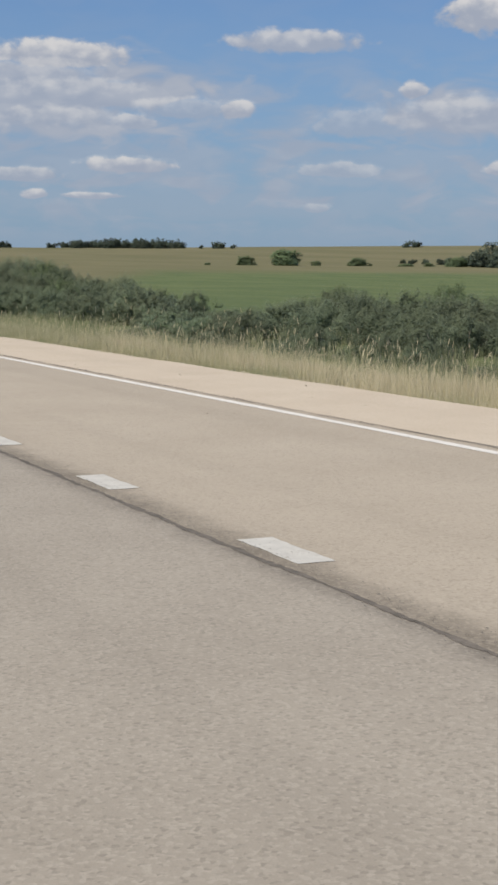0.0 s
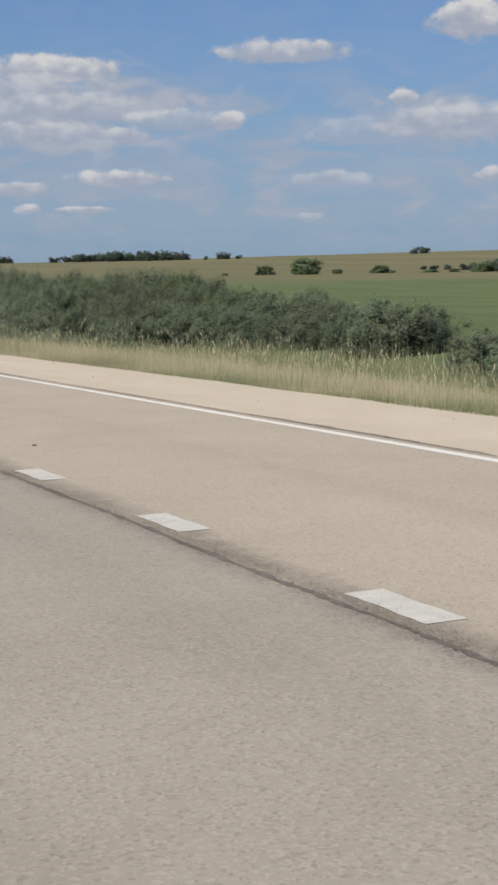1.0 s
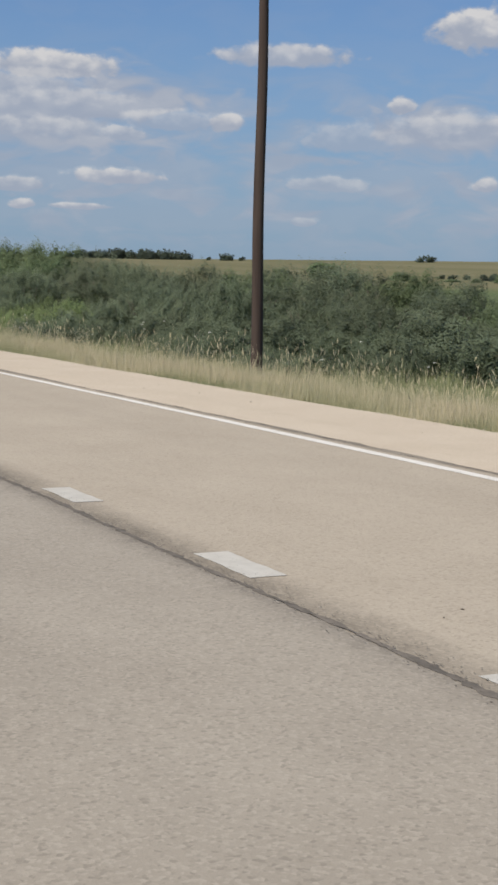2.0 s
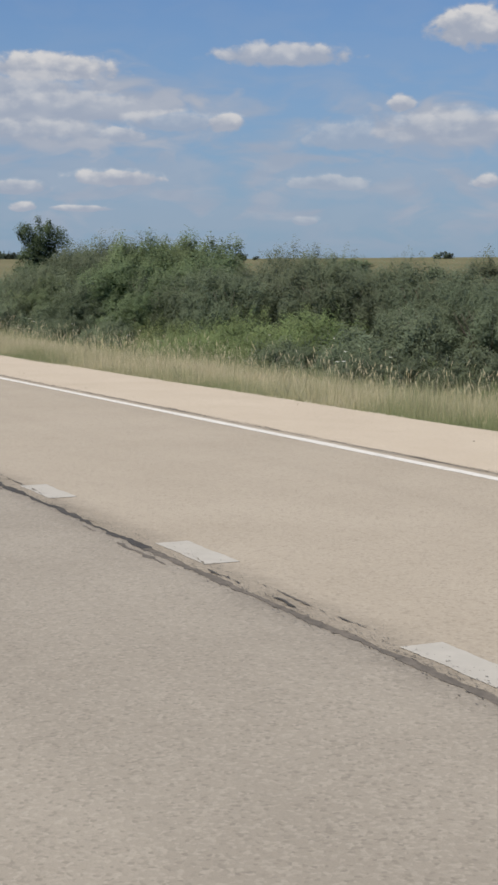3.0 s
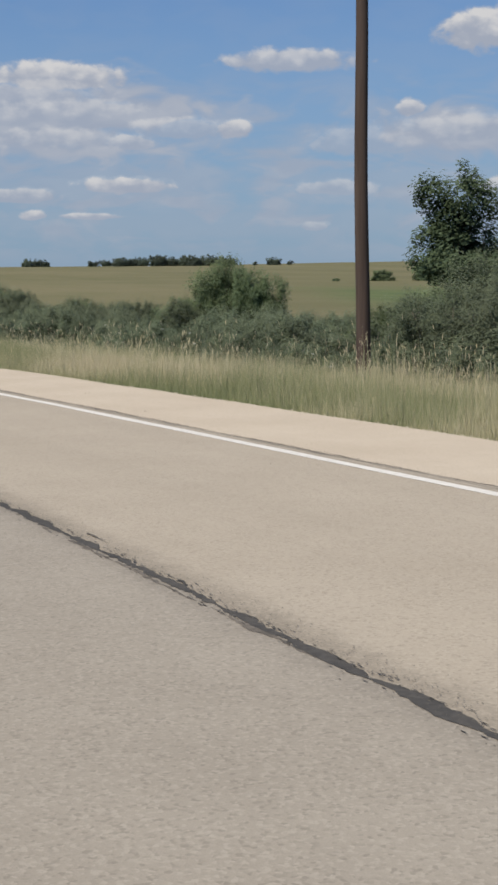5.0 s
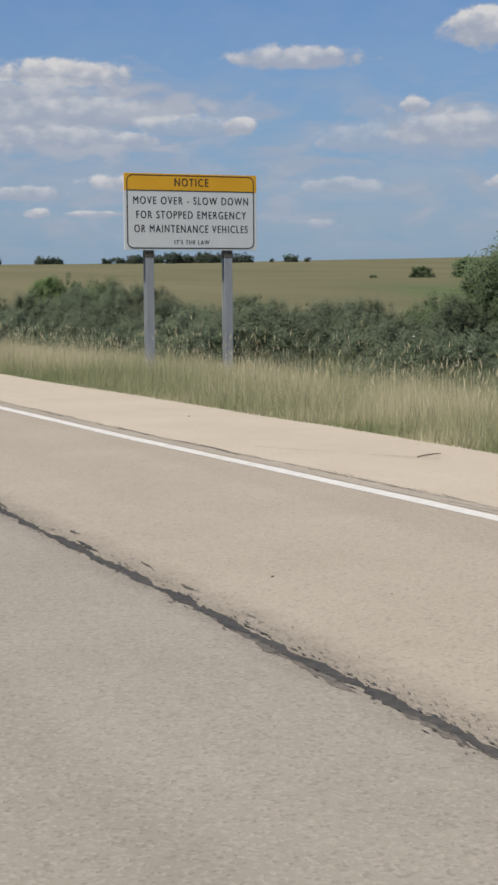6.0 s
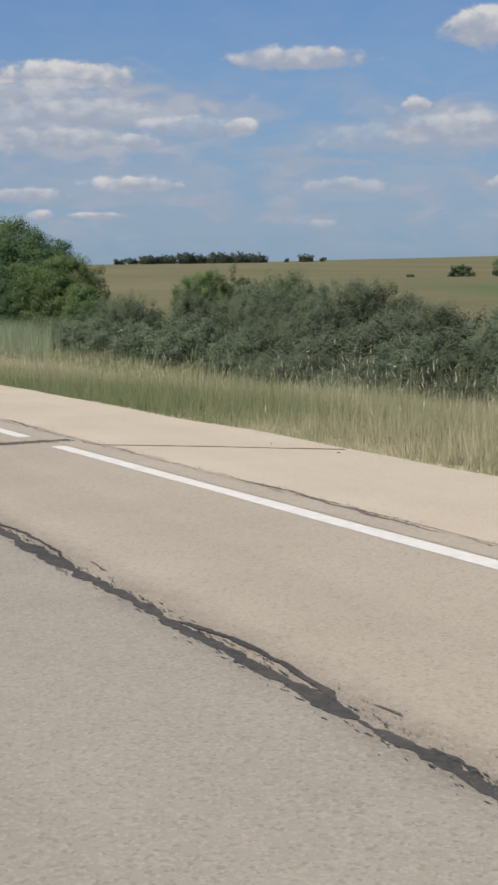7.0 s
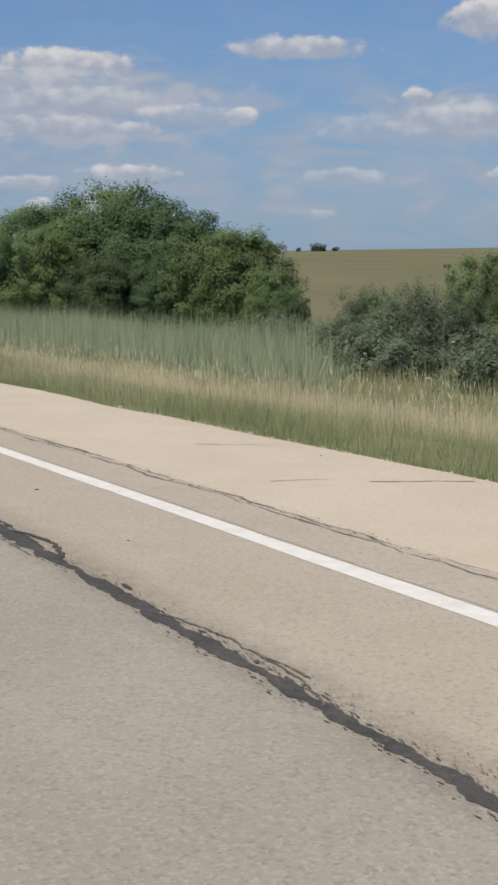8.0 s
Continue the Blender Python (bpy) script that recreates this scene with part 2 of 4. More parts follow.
def leafy(name, a, b_, c_, through=0.35, lift=0.6, patch=0.25, round_clumps=False):
    """Leaves or blades: a tone of its own for each, slow drift of colour over the ground, light that shines through."""
    m, t, b = material(name, 0.7, 0.0, 0.1)
    g = t.node("ShaderNodeNewGeometry")
    r = g.outputs["Random Per Island"]
    c = t.mix(t.span(r, 0.0, 0.75, smooth=False), a, b_)
    c = t.mix(t.span(r, 0.75, 1.0), c, c_)
    drift = t.span(t.noise(g.outputs["Position"], patch, 3, 0.5), 0.35, 0.65)
    c = t.mix(t.math("MULTIPLY", drift, 0.45), c, c_)
    own = t.node("ShaderNodeObjectInfo").outputs["Random"]
    hsv = t.node("ShaderNodeHueSaturation")
    t.put(hsv.inputs["Color"], c)
    value = t.span(own, 0, 1, 0.84, 1.14, smooth=False)
    if round_clumps:
        tuft = t.node("ShaderNodeAttribute")
        tuft.attribute_name = "tone"
        value = t.math("MULTIPLY", value, t.span(tuft.outputs["Fac"], 0, 1, 0.78, 1.2, smooth=False))
    t.put(hsv.inputs["Value"], value)
    t.put(hsv.inputs["Hue"], t.span(own, 0, 1, 0.487, 0.51, smooth=False))
    t.put(b.inputs["Base Color"], hsv.outputs[0])
    tr = t.node("ShaderNodeBsdfTranslucent")
    t.put(tr.inputs[0], hsv.outputs[0])
    up = t.node("ShaderNodeVectorMath")
    up.operation = "MULTIPLY_ADD"
    t.put(up.inputs[0], g.outputs["Normal"])
    up.inputs[1].default_value, up.inputs[2].default_value = (1 - 0.5 * lift,) * 3, (0, 0, lift)
    if round_clumps:
        puff = t.node("ShaderNodeAttribute")
        puff.attribute_name = "puff"
        turn = t.node("ShaderNodeVectorTransform")
        turn.vector_type, turn.convert_from, turn.convert_to = "NORMAL", "OBJECT", "WORLD"
        t.put(turn.inputs[0], puff.outputs["Vector"])
        add = t.node("ShaderNodeVectorMath")
        add.operation = "MULTIPLY_ADD"
        t.put(add.inputs[0], turn.outputs[0])
        add.inputs[1].default_value = (1.6, 1.6, 1.6)
        t.put(add.inputs[2], up.outputs[0])
        up = add
    unit = t.node("ShaderNodeVectorMath")
    unit.operation = "NORMALIZE"
    t.put(unit.inputs[0], up.outputs[0])
    t.put(b.inputs["Normal"], unit.outputs[0])
    mixed = t.node("ShaderNodeMixShader")
    mixed.inputs[0].default_value = through
    t.put(mixed.inputs[1], b.outputs[0])
    t.put(mixed.inputs[2], tr.outputs[0])
    t.put(m.node_tree.nodes["Material Output"].inputs[0], mixed.outputs[0])
    return m


LEAF_GREY = leafy("grey_green_leaves", (0.130, 0.163, 0.103), (0.156, 0.188, 0.121), (0.188, 0.218, 0.143), 0.45, 0.7, round_clumps=True)
LEAF_MID = leafy("mid_green_leaves", (0.123, 0.167, 0.087), (0.149, 0.194, 0.105), (0.178, 0.22, 0.12), 0.45, 0.65, round_clumps=True)
LEAF_BRIGHT = leafy("bright_green_leaves", (0.108, 0.172, 0.066), (0.138, 0.208, 0.083), (0.182, 0.25, 0.11), 0.42, 0.45, round_clumps=True)
LEAF_OAK = leafy("deep_green_leaves", (0.066, 0.112, 0.054), (0.088, 0.138, 0.066), (0.115, 0.165, 0.082), 0.38, 0.45, round_clumps=True)
LEAF_LONE = leafy("dark_green_leaves", (0.072, 0.105, 0.060), (0.092, 0.13, 0.072), (0.118, 0.152, 0.084), 0.35, 0.45, round_clumps=True)
LEAF_PALE = leafy("silvery_green_leaves", (0.15, 0.19, 0.118), (0.19, 0.23, 0.147), (0.24, 0.28, 0.186), 0.5, 0.6, round_clumps=True)
LEAF_WEED = leafy("pale_green_weed_leaves", (0.155, 0.21, 0.088), (0.195, 0.25, 0.11), (0.24, 0.285, 0.138), 0.42, 0.7, round_clumps=True)
LEAF_DARK = leafy("dark_far_leaves", (0.07, 0.09, 0.07), (0.095, 0.12, 0.088), (0.115, 0.14, 0.098), 0.3, 0.3, round_clumps=True)
def bladed(name, green, olive, tan, bleached):
    """Grass: green at the root, dry towards the tip by each blade's own dryness."""
    m, t, b = material(name, 0.7, 0.0, 0.1)
    g = t.node("ShaderNodeNewGeometry")
    dry, tip = t.node("ShaderNodeAttribute"), t.node("ShaderNodeAttribute")
    dry.attribute_name, tip.attribute_name = "dry", "tip"
    r = g.outputs["Random Per Island"]
    fresh = t.mix(t.span(r, 0.0, 1.0, smooth=False), green, olive)
    straw = t.mix(t.span(r, 0.2, 1.0, smooth=False), tan, bleached)
    share = t.math("MULTIPLY", dry.outputs["Fac"], t.span(tip.outputs["Fac"], 0.0, 0.8, 0.55, 1.0, smooth=False), clamp=True)
    c = t.mix(share, fresh, straw)
    t.put(b.inputs["Base Color"], c)
    up = t.node("ShaderNodeVectorMath")
    up.operation = "MULTIPLY_ADD"
    t.put(up.inputs[0], g.outputs["Normal"])
    up.inputs[1].default_value, up.inputs[2].default_value = (0.55,) * 3, (0, -0.25, 0.95)
    unit = t.node("ShaderNodeVectorMath")
    unit.operation = "NORMALIZE"
    t.put(unit.inputs[0], up.outputs[0])
    t.put(b.inputs["Normal"], unit.outputs[0])
    tr = t.node("ShaderNodeBsdfTranslucent")
    t.put(tr.inputs[0], c)
    mixed = t.node("ShaderNodeMixShader")
    mixed.inputs[0].default_value = 0.42
    t.put(mixed.inputs[1], b.outputs[0])
    t.put(mixed.inputs[2], tr.outputs[0])
    t.put(m.node_tree.nodes["Material Output"].inputs[0], mixed.outputs[0])
    return m


BLADE = bladed("verge_grass_blades", (0.165, 0.20, 0.095), (0.255, 0.272, 0.14), (0.47, 0.40, 0.255), (0.68, 0.595, 0.425))
SEED = leafy("straw_seed_heads", (0.46, 0.385, 0.25), (0.54, 0.455, 0.305), (0.58, 0.50, 0.35), 0.45, 0.7)
PETAL = leafy("white_wildflower_heads", (0.72, 0.72, 0.66), (0.78, 0.78, 0.72), (0.8, 0.8, 0.76), 0.3, 0.9)
REED = leafy("cattail_blades", (0.33, 0.42, 0.25), (0.41, 0.49, 0.30), (0.52, 0.57, 0.38), 0.5, 1.4)


def land():
    """Soil and low growth beside the road, green meadow past the ditch, dry tan field on the far rise."""
    m, t, b = material("meadow_and_field", 0.95, 0.0, 0.1)
    p = place(t)
    xyz = t.node("ShaderNodeSeparateXYZ")
    t.put(xyz.inputs[0], p)
    s = t.math("ADD", t.math("MULTIPLY", xyz.outputs[0], -0.906), t.math("MULTIPLY", xyz.outputs[1], 0.423))
    wob = t.math("MULTIPLY", t.math("SUBTRACT", t.noise(p, 0.006, 4, 0.6), 0.5), 220.0)
    side = t.math("ADD", t.math("MULTIPLY", xyz.outputs[0], -0.44), t.math("MULTIPLY", xyz.outputs[1], -1.0))
    far = t.math("MAXIMUM", t.span(t.math("ADD", s, wob), 560, 680), t.span(t.math("ADD", side, t.math("MULTIPLY", wob, 0.15)), 15, 45))
    fine = t.noise(p, 1.6, 6, 0.7)
    mid = t.noise(t.scaled(p, 0.35, 1.0, 1.0), 0.06, 6, 0.65)
    rows = t.noise(t.scaled(p, 0.0035, 0.0105, 0.0), 1.0, 5, 0.6)
    grass = t.mix(t.span(mid, 0.35, 0.65), (0.092, 0.122, 0.052), (0.13, 0.152, 0.066))
    grass = t.mix(t.math("MULTIPLY", t.span(fine, 0.4, 0.7), 0.5), grass, (0.065, 0.095, 0.038))
    dry = t.mix(t.span(rows, 0.38, 0.62), (0.135, 0.128, 0.067), (0.17, 0.152, 0.085))
    dry = t.mix(t.math("MULTIPLY", t.span(mid, 0.45, 0.7), 0.4), dry, (0.115, 0.12, 0.055))
    c = t.mix(far, grass, dry)
    verge = t.span(xyz.outputs[1], 11.0, 15.0, 1.0, 0.0)
    c = t.mix(verge, c, t.mix(t.span(fine, 0.35, 0.65), (0.33, 0.29, 0.18), (0.26, 0.265, 0.14)))
    t.put(b.inputs["Base Color"], c)
    bumped(t, b, fine, 0.6, 0.15)
    return m


LAND = land()


# ---- building helpers ----
def part(name, bm, mat, parent=None, label="", smooth=False):
    """Links a bmesh, or a ready mesh, as one object under its thing."""
    if isinstance(bm, bmesh.types.BMesh):
        me = bpy.data.meshes.new(name)
        bm.to_mesh(me)
        bm.free()
    else:
        me = bm
    if mat and not me.materials:
        me.materials.append(mat)
    for f in me.polygons if smooth else ():
        f.use_smooth = True
    ob = new(name, me)
    if parent:
        ob.parent = parent
    return tagged(ob, label)


def thing(name, label, category, group="", at=(0, 0, 0), kind="", turn=0.0):
    ob = new(name)
    ob.matrix_basis = pose(*at, 0, 0, turn)
    return tagged(ob, label, category, group, kind)


def box(bm, x0, x1, y0, y1, z0, z1, bevel=0.0):
    r = bmesh.ops.create_cube(bm, size=1.0, matrix=Matrix.LocRotScale(((x0 + x1) / 2, (y0 + y1) / 2, (z0 + z1) / 2), None, (x1 - x0, y1 - y0, z1 - z0)))
    if bevel:
        edges = list({e for v in r["verts"] for e in v.link_edges})
        bmesh.ops.bevel(bm, geom=edges, offset=bevel, segments=2, affect="EDGES", profile=0.5)


def tube(bm, points, radii, sides=8):
    """A tapered tube through points."""
    rings = []
    for i, (p, r) in enumerate(zip(points, radii)):
        p = Vector(p)
        d = Vector(points[min(i + 1, len(points) - 1)]) - Vector(points[max(i - 1, 0)])
        q = Vector((0, 0, 1)).rotation_difference(d)
        rings.append([bm.verts.new(p + q @ Vector((r * math.cos(a), r * math.sin(a), 0))) for a in (2 * math.pi * k / sides for k in range(sides))])
    for a, b in zip(rings, rings[1:]):
        for k in range(sides):
            bm.faces.new((a[k], a[(k + 1) % sides], b[(k + 1) % sides], b[k]))
    bm.faces.new(rings[-1])
    bm.faces.new(rings[0][::-1])


def raw(name, verts, faces):
    """A mesh from arrays; faces all have the same number of corners."""
    me = bpy.data.meshes.new(name)
    k = faces.shape[1]
    me.vertices.add(len(verts))
    me.vertices.foreach_set("co", np.ascontiguousarray(verts, dtype=np.float32).ravel())
    me.loops.add(faces.size)
    me.loops.foreach_set("vertex_index", np.ascontiguousarray(faces, dtype=np.int32).ravel())
    me.polygons.add(len(faces))
    me.polygons.foreach_set("loop_start", np.arange(0, faces.size, k, dtype=np.int32))
    me.polygons.foreach_set("loop_total", np.full(len(faces), k, dtype=np.int32))
    me.update(calc_edges=True)
    me.validate()
    return me


# ---- plan of the road ----
def edge_y(x):
    """Middle of the white edge line: straight, then drawing in as the joining lane ends."""
    return np.interp(-np.asarray(x, float), [0, 138, 165, 185, 190, 199, 213, 227, 242, 262, 285], [5.78, 5.77, 5.45, 4.98, 4.78, 4.63, 4.36, 4.04, 3.67, 3.15, 2.85])


def shoulder_y(x):
    """Outer edge of the paved shoulder."""
    return np.interp(-np.asarray(x, float), [0, 140, 172, 187, 203, 215, 229, 245, 255, 285], [7.88, 7.83, 7.5, 7.0, 6.72, 6.42, 6.22, 6.0, 5.72, 5.4])


def land_z(x, y):
    """Height of the ground: verge, ditch, meadow and the long rise behind."""
    x, y = np.asarray(x, float), np.asarray(y, float)
    d = y - shoulder_y(x)
    slope = np.interp(-x, [0, 110, 145, 215, 245], [0.16, 0.15, 0.09, 0.10, 0.13])
    bank = np.interp(-x, [0, 110, 145, 215, 245], [0.16, 0.15, 0.22, 0.22, 0.2])
    z = np.where(d < 0, -0.07, np.maximum(-0.045 - slope * np.clip(d, 0, 6) - bank * np.maximum(d - 6, 0), -1.85))
    z = np.where(y > 24, -1.85 + 0.45 * np.clip((y - 24) / 14, 0, 1), z)
    z = np.where(y < -12, np.maximum(-0.07 - 0.2 * (-12 - y), -1.8), z)
    s = -0.906 * x + 0.423 * y
    rise = np.interp(s, [250, 450, 706, 1100, 1700, 2100, 3000, 6000], [0, 1.6, 6.4, 16.5, 34.4, 41.5, 43, 43])
    k = np.clip((y - 40) / 120, 0, 1)
    return z + (rise + 7.0 * np.clip((y - 650) / 500, 0, 1)) * k * k * (3 - 2 * k)


# ---- ground ----
def grid_steps(stops):
    out = []
    for (a, step), (b, _) in zip(stops, stops[1:]):
        out += list(np.arange(a, b, step))
    return np.array(out + [stops[-1][0]])


gx = -grid_steps([(-900, 150), (-60, 20), (-20, 4), (400, 40), (1000, 80), (4900, 1)])
gy = grid_steps([(-1500, 300), (-60, 12), (-12, 4), (4, 0.5), (16, 1.5), (40, 8), (160, 30), (1000, 80), (4000, 1)])
X, Y = np.meshgrid(gx, gy, indexing="ij")
Z = land_z(X, Y)
rough = np.random.default_rng(5).normal(0, 1, X.shape)
Z = Z + np.where(Y > shoulder_y(X) + 0.6, 0.04 * rough, 0)
nx, ny = X.shape
idx = np.arange(nx * ny).reshape(nx, ny)
quads = np.stack([idx[:-1, :-1], idx[:-1, 1:], idx[1:, 1:], idx[1:, :-1]], -1).reshape(-1, 4)
ground = part("ground", raw("ground", np.stack([X, Y, Z], -1).reshape(-1, 3), quads), LAND, smooth=True)
tagged(ground, "grassy verge, ditch and farmland rising to a low ridge", "ground", kind="structure")


def slab(name, mat, xs, inner, outer, top, depth, label, category, kind="structure", parent=None):
    """A paved strip between two lines along the road, with thickness."""
    bm = bmesh.new()
    rows = []
    for x, a, b in zip(xs, inner, outer):
        rows.append([bm.verts.new((x, y, z)) for y, z in ((a, top - depth), (a, top), (b, top), (b, top - depth))])
    for p, q in zip(rows, rows[1:]):
        for k in range(4):
            bm.faces.new((p[k], p[(k + 1) % 4], q[(k + 1) % 4], q[k]))
    bm.faces.new(rows[0][::-1])
    bm.faces.new(rows[-1])
    bmesh.ops.recalc_face_normals(bm, faces=bm.faces)
    return tagged(part(name, bm, mat, parent), label, category, kind=kind)


rnd = np.random.default_rng(11)
JOINT = 2.51
xs = -grid_steps([(-60, 2), (430, 1)])
rag = lambda n, amp: np.convolve(rnd.normal(0, amp, n + 6), np.ones(5) / 2.5, "same")[3:-3]
slab("road_main", ASPHALT, xs, np.full(len(xs), -9.5), np.full(len(xs), JOINT), 0.0, 0.3, "worn beige-grey asphalt of the main carriageway", "road")
seam = edge_y(xs) + np.interp(-xs, [0, 150, 200, 225, 245], [0.20, 0.21, 0.28, 0.42, 0.55])
slab("road_lane", LANE, xs, np.full(len(xs), JOINT), seam, -0.003, 0.3, "pale worn asphalt of the joining lane", "road")
xf = -grid_steps([(-60, 0.35), (430, 1)])
seam_f = edge_y(xf) + np.interp(-xf, [0, 150, 200, 225, 245], [0.20, 0.21, 0.28, 0.42, 0.55])
slab("road_shoulder", SHOULDER, xf, seam_f, shoulder_y(xf) + rag(len(xf), 0.022) + 0.03 * np.sin(xf * 0.9 + 2 * np.sin(xf * 0.21)) * np.sin(xf * 0.37), -0.012, 0.3, "pale sandy paved shoulder with a crumbling outer edge", "shoulder")


# ---- markings, tar and cracks ----
def ribbon(name, mat, xs, mid, half, z, label, category, waver=0.0, kind="structure"):
    n = len(xs)
    a, b = mid - half + rag(n, waver), mid + half + rag(n, waver)
    v = np.concatenate([np.stack([xs, a, np.full(n, z)], -1), np.stack([xs, b, np.full(n, z)], -1)])
    i = np.arange(n - 1)
    return tagged(part(name, raw(name, v, np.stack([i, i + n, i + n + 1, i + 1], -1)), mat), label, category, kind=kind)


xm = -grid_steps([(-40, 0.25), (400, 1)])
for k in (xm > -219.05, xm < -219.75):
    ribbon("edge_line", LINE_WHITE, xm[k], edge_y(xm[k]), np.interp(-xm[k], [0, 150, 210], [0.055, 0.055, 0.07]), -0.001, "solid white edge line", "road marking", 0.004)
xt = -grid_steps([(-40, 0.035), (330, 1)])
wide = np.interp(-xt, [0, 70, 105, 120, 150, 185, 205, 230, 260], [0.018, 0.017, 0.024, 0.030, 0.025, 0.022, 0.029, 0.034, 0.034])
wand = np.convolve(rnd.normal(0, 0.016, len(xt) + 60), np.ones(41) / 6.4, "same")[30:-30]
knot = np.convolve(rnd.normal(0, 1.0, len(xt) + 60), np.ones(7) / 2.65, "same")[30:-30]
half = np.maximum(wide * (1 + np.interp(-xt, [90, 120], [0.10, 0.26]) * knot) + rnd.normal(0, 0.004, len(xt)), 0.72 * wide)
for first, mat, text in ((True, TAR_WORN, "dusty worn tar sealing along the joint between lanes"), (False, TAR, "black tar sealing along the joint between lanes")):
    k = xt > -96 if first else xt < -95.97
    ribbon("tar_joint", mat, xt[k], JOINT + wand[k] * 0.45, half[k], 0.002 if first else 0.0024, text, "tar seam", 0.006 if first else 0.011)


# Broken second strands and spills beside the sealed joint.
def strands(name, label, mat, xs, offset, widest, cover, seed, z):
    r = np.random.default_rng(seed)
    smooth = lambda m: np.convolve(r.normal(0, 1, len(xs) + 4 * m), np.ones(m) / math.sqrt(m), "same")[2 * m:-2 * m]
    run, mid = smooth(40) * 0.7 + smooth(9) * 0.5, offset + 0.016 * smooth(60) + 0.006 * smooth(7)
    half = widest * np.clip(run - cover, 0, 1.3) * (1 + 0.3 * r.normal(0, 1, len(xs))).clip(0.3)
    i = np.nonzero((half[:-1] > 0) & (half[1:] > 0))[0]
    n = len(xs)
    v = np.concatenate([np.stack([xs, mid - half, np.full(n, z)], -1), np.stack([xs, mid + half, np.full(n, z)], -1)])
    tagged(part(name, raw(name, v, np.stack([i, i + n, i + n + 1, i + 1], -1)), mat), label, "tar seam", kind="structure")


xz = xt[(xt < -94) & (xt > -270)]
trail = np.interp(-xz, -xt, wand * 0.45)
strands("tar_strand", "broken thin second strand of tar beside the joint", TAR, xz, JOINT + trail + np.interp(-xz, [94, 200, 230], [0.050, 0.058, 0.070]), 0.014, 0.5, 51, 0.0027)
strands("tar_strand", "flaking strand of tar along the main carriageway", TAR_WORN, xz, JOINT + trail - np.interp(-xz, [94, 200, 230], [0.055, 0.05, 0.06]), 0.018, 0.5, 52, 0.0019)
strands("tar_strand", "thin stray crack wandering off the joint", TAR_WORN, xz, JOINT + trail + 0.125, 0.009, 0.55, 53, 0.0027)
n = 14000
fx = rnd.uniform(-262, -20, n)
fy = JOINT + np.interp(-fx, -xt, wand * 0.45) + (np.interp(-fx, -xt, wide) + np.abs(rnd.normal(0, 0.022, n))) * rnd.choice([-1, 1, 1], n)
fs, fa = rnd.uniform(0.002, 0.010, n) * np.interp(-fx, [0, 100, 130], [0.45, 0.6, 1.0]), rnd.normal(0, 0.35, n)
corner = [np.stack([fx + fs * k * 1.9 * np.cos(fa + 1.57 * j), fy + fs * k * 0.6 * np.sin(fa + 1.57 * j), np.full(n, 0.0032)], -1) for j, k in ((0, 1.7), (1, 0.8), (2, 1.3), (3, 0.6))]
tagged(part("tar_flakes", raw("tar_flakes", np.stack(corner, 1).reshape(-1, 3), np.arange(4 * n).reshape(-1, 4)), TAR), "ragged flakes of black tar along the sealed joint", "tar flakes", kind="stuff")
n = 60000
fx, fy = rnd.uniform(-262, 0, n), JOINT + 0.02 + np.abs(rnd.normal(0, 0.085, n)) * rnd.choice([1, 1, 1, -0.6], n)
fs, fa = rnd.uniform(0.0015, 0.006, n), rnd.uniform(0, 6.28, n)
corner = [np.stack([fx + fs * k * np.cos(fa + 1.57 * j), fy + fs * 0.6 * np.sin(fa + 1.57 * j), np.full(n, 0.0028)], -1) for j, k in ((0, 1.8), (1, 0.7), (2, 1.4), (3, 0.8))]
tagged(part("asphalt_pits", raw("asphalt_pits", np.stack(corner, 1).reshape(-1, 3), np.arange(4 * n).reshape(-1, 4)), GRIT), "dark pits and flecks in the ravelled asphalt beside the joint", "asphalt pits", kind="stuff")
xc = -grid_steps([(-40, 0.06), (330, 1)])
seam_c = edge_y(xc) + np.interp(-xc, [0, 150, 200, 225, 245], [0.20, 0.21, 0.28, 0.42, 0.55])
xr = xc[xc < -150]
seam_r = seam_c[xc < -150]
ribbon("ravelled_strip", RAVEL, xr, (edge_y(xr) + 0.09 + seam_r) / 2, (seam_r - edge_y(xr) - 0.09) / 2, -0.0008, "greyer ravelled strip between edge line and shoulder", "road strip", 0.006)
xg = xc[(xc > -185) & (xc < 0)]
swell = np.convolve(rnd.normal(0, 1, len(xg) + 400), np.ones(61) / 7.8, "same")[200:-200]
ribbon("gritty_band", GRITTY, xg, edge_y(xg) + 0.175 + 0.012 * swell, np.clip(0.034 + 0.020 * swell, 0.008, 0.07) * np.interp(-xg, [0, 50, 90, 185], [0.35, 0.6, 1.0, 1.0]), -0.0006, "dark gritty band between edge line and shoulder", "road strip", 0.010)
for k in range(2):
    gap = np.convolve(rnd.normal(0, 1, len(xc) + 80), np.ones(17) / 4.1, "same")[40:-40]
    ribbon("shoulder_crack", CRACK, xc, seam_c - 0.03 * k * np.interp(-xc, [0, 180, 240], [0.6, 1, 2.2]) + rag(len(xc), 0.014), (np.clip(0.009 * gap, 0.0, 0.028) + np.abs(rnd.normal(0, 0.002, len(xc)))) * np.interp(-xc, [0, 60, 120, 180], [0.45, 0.5, 0.6, 0.8]), 0.0004 + 0.0004 * k, "ragged dark crack between lane and shoulder", "crack", 0.004)


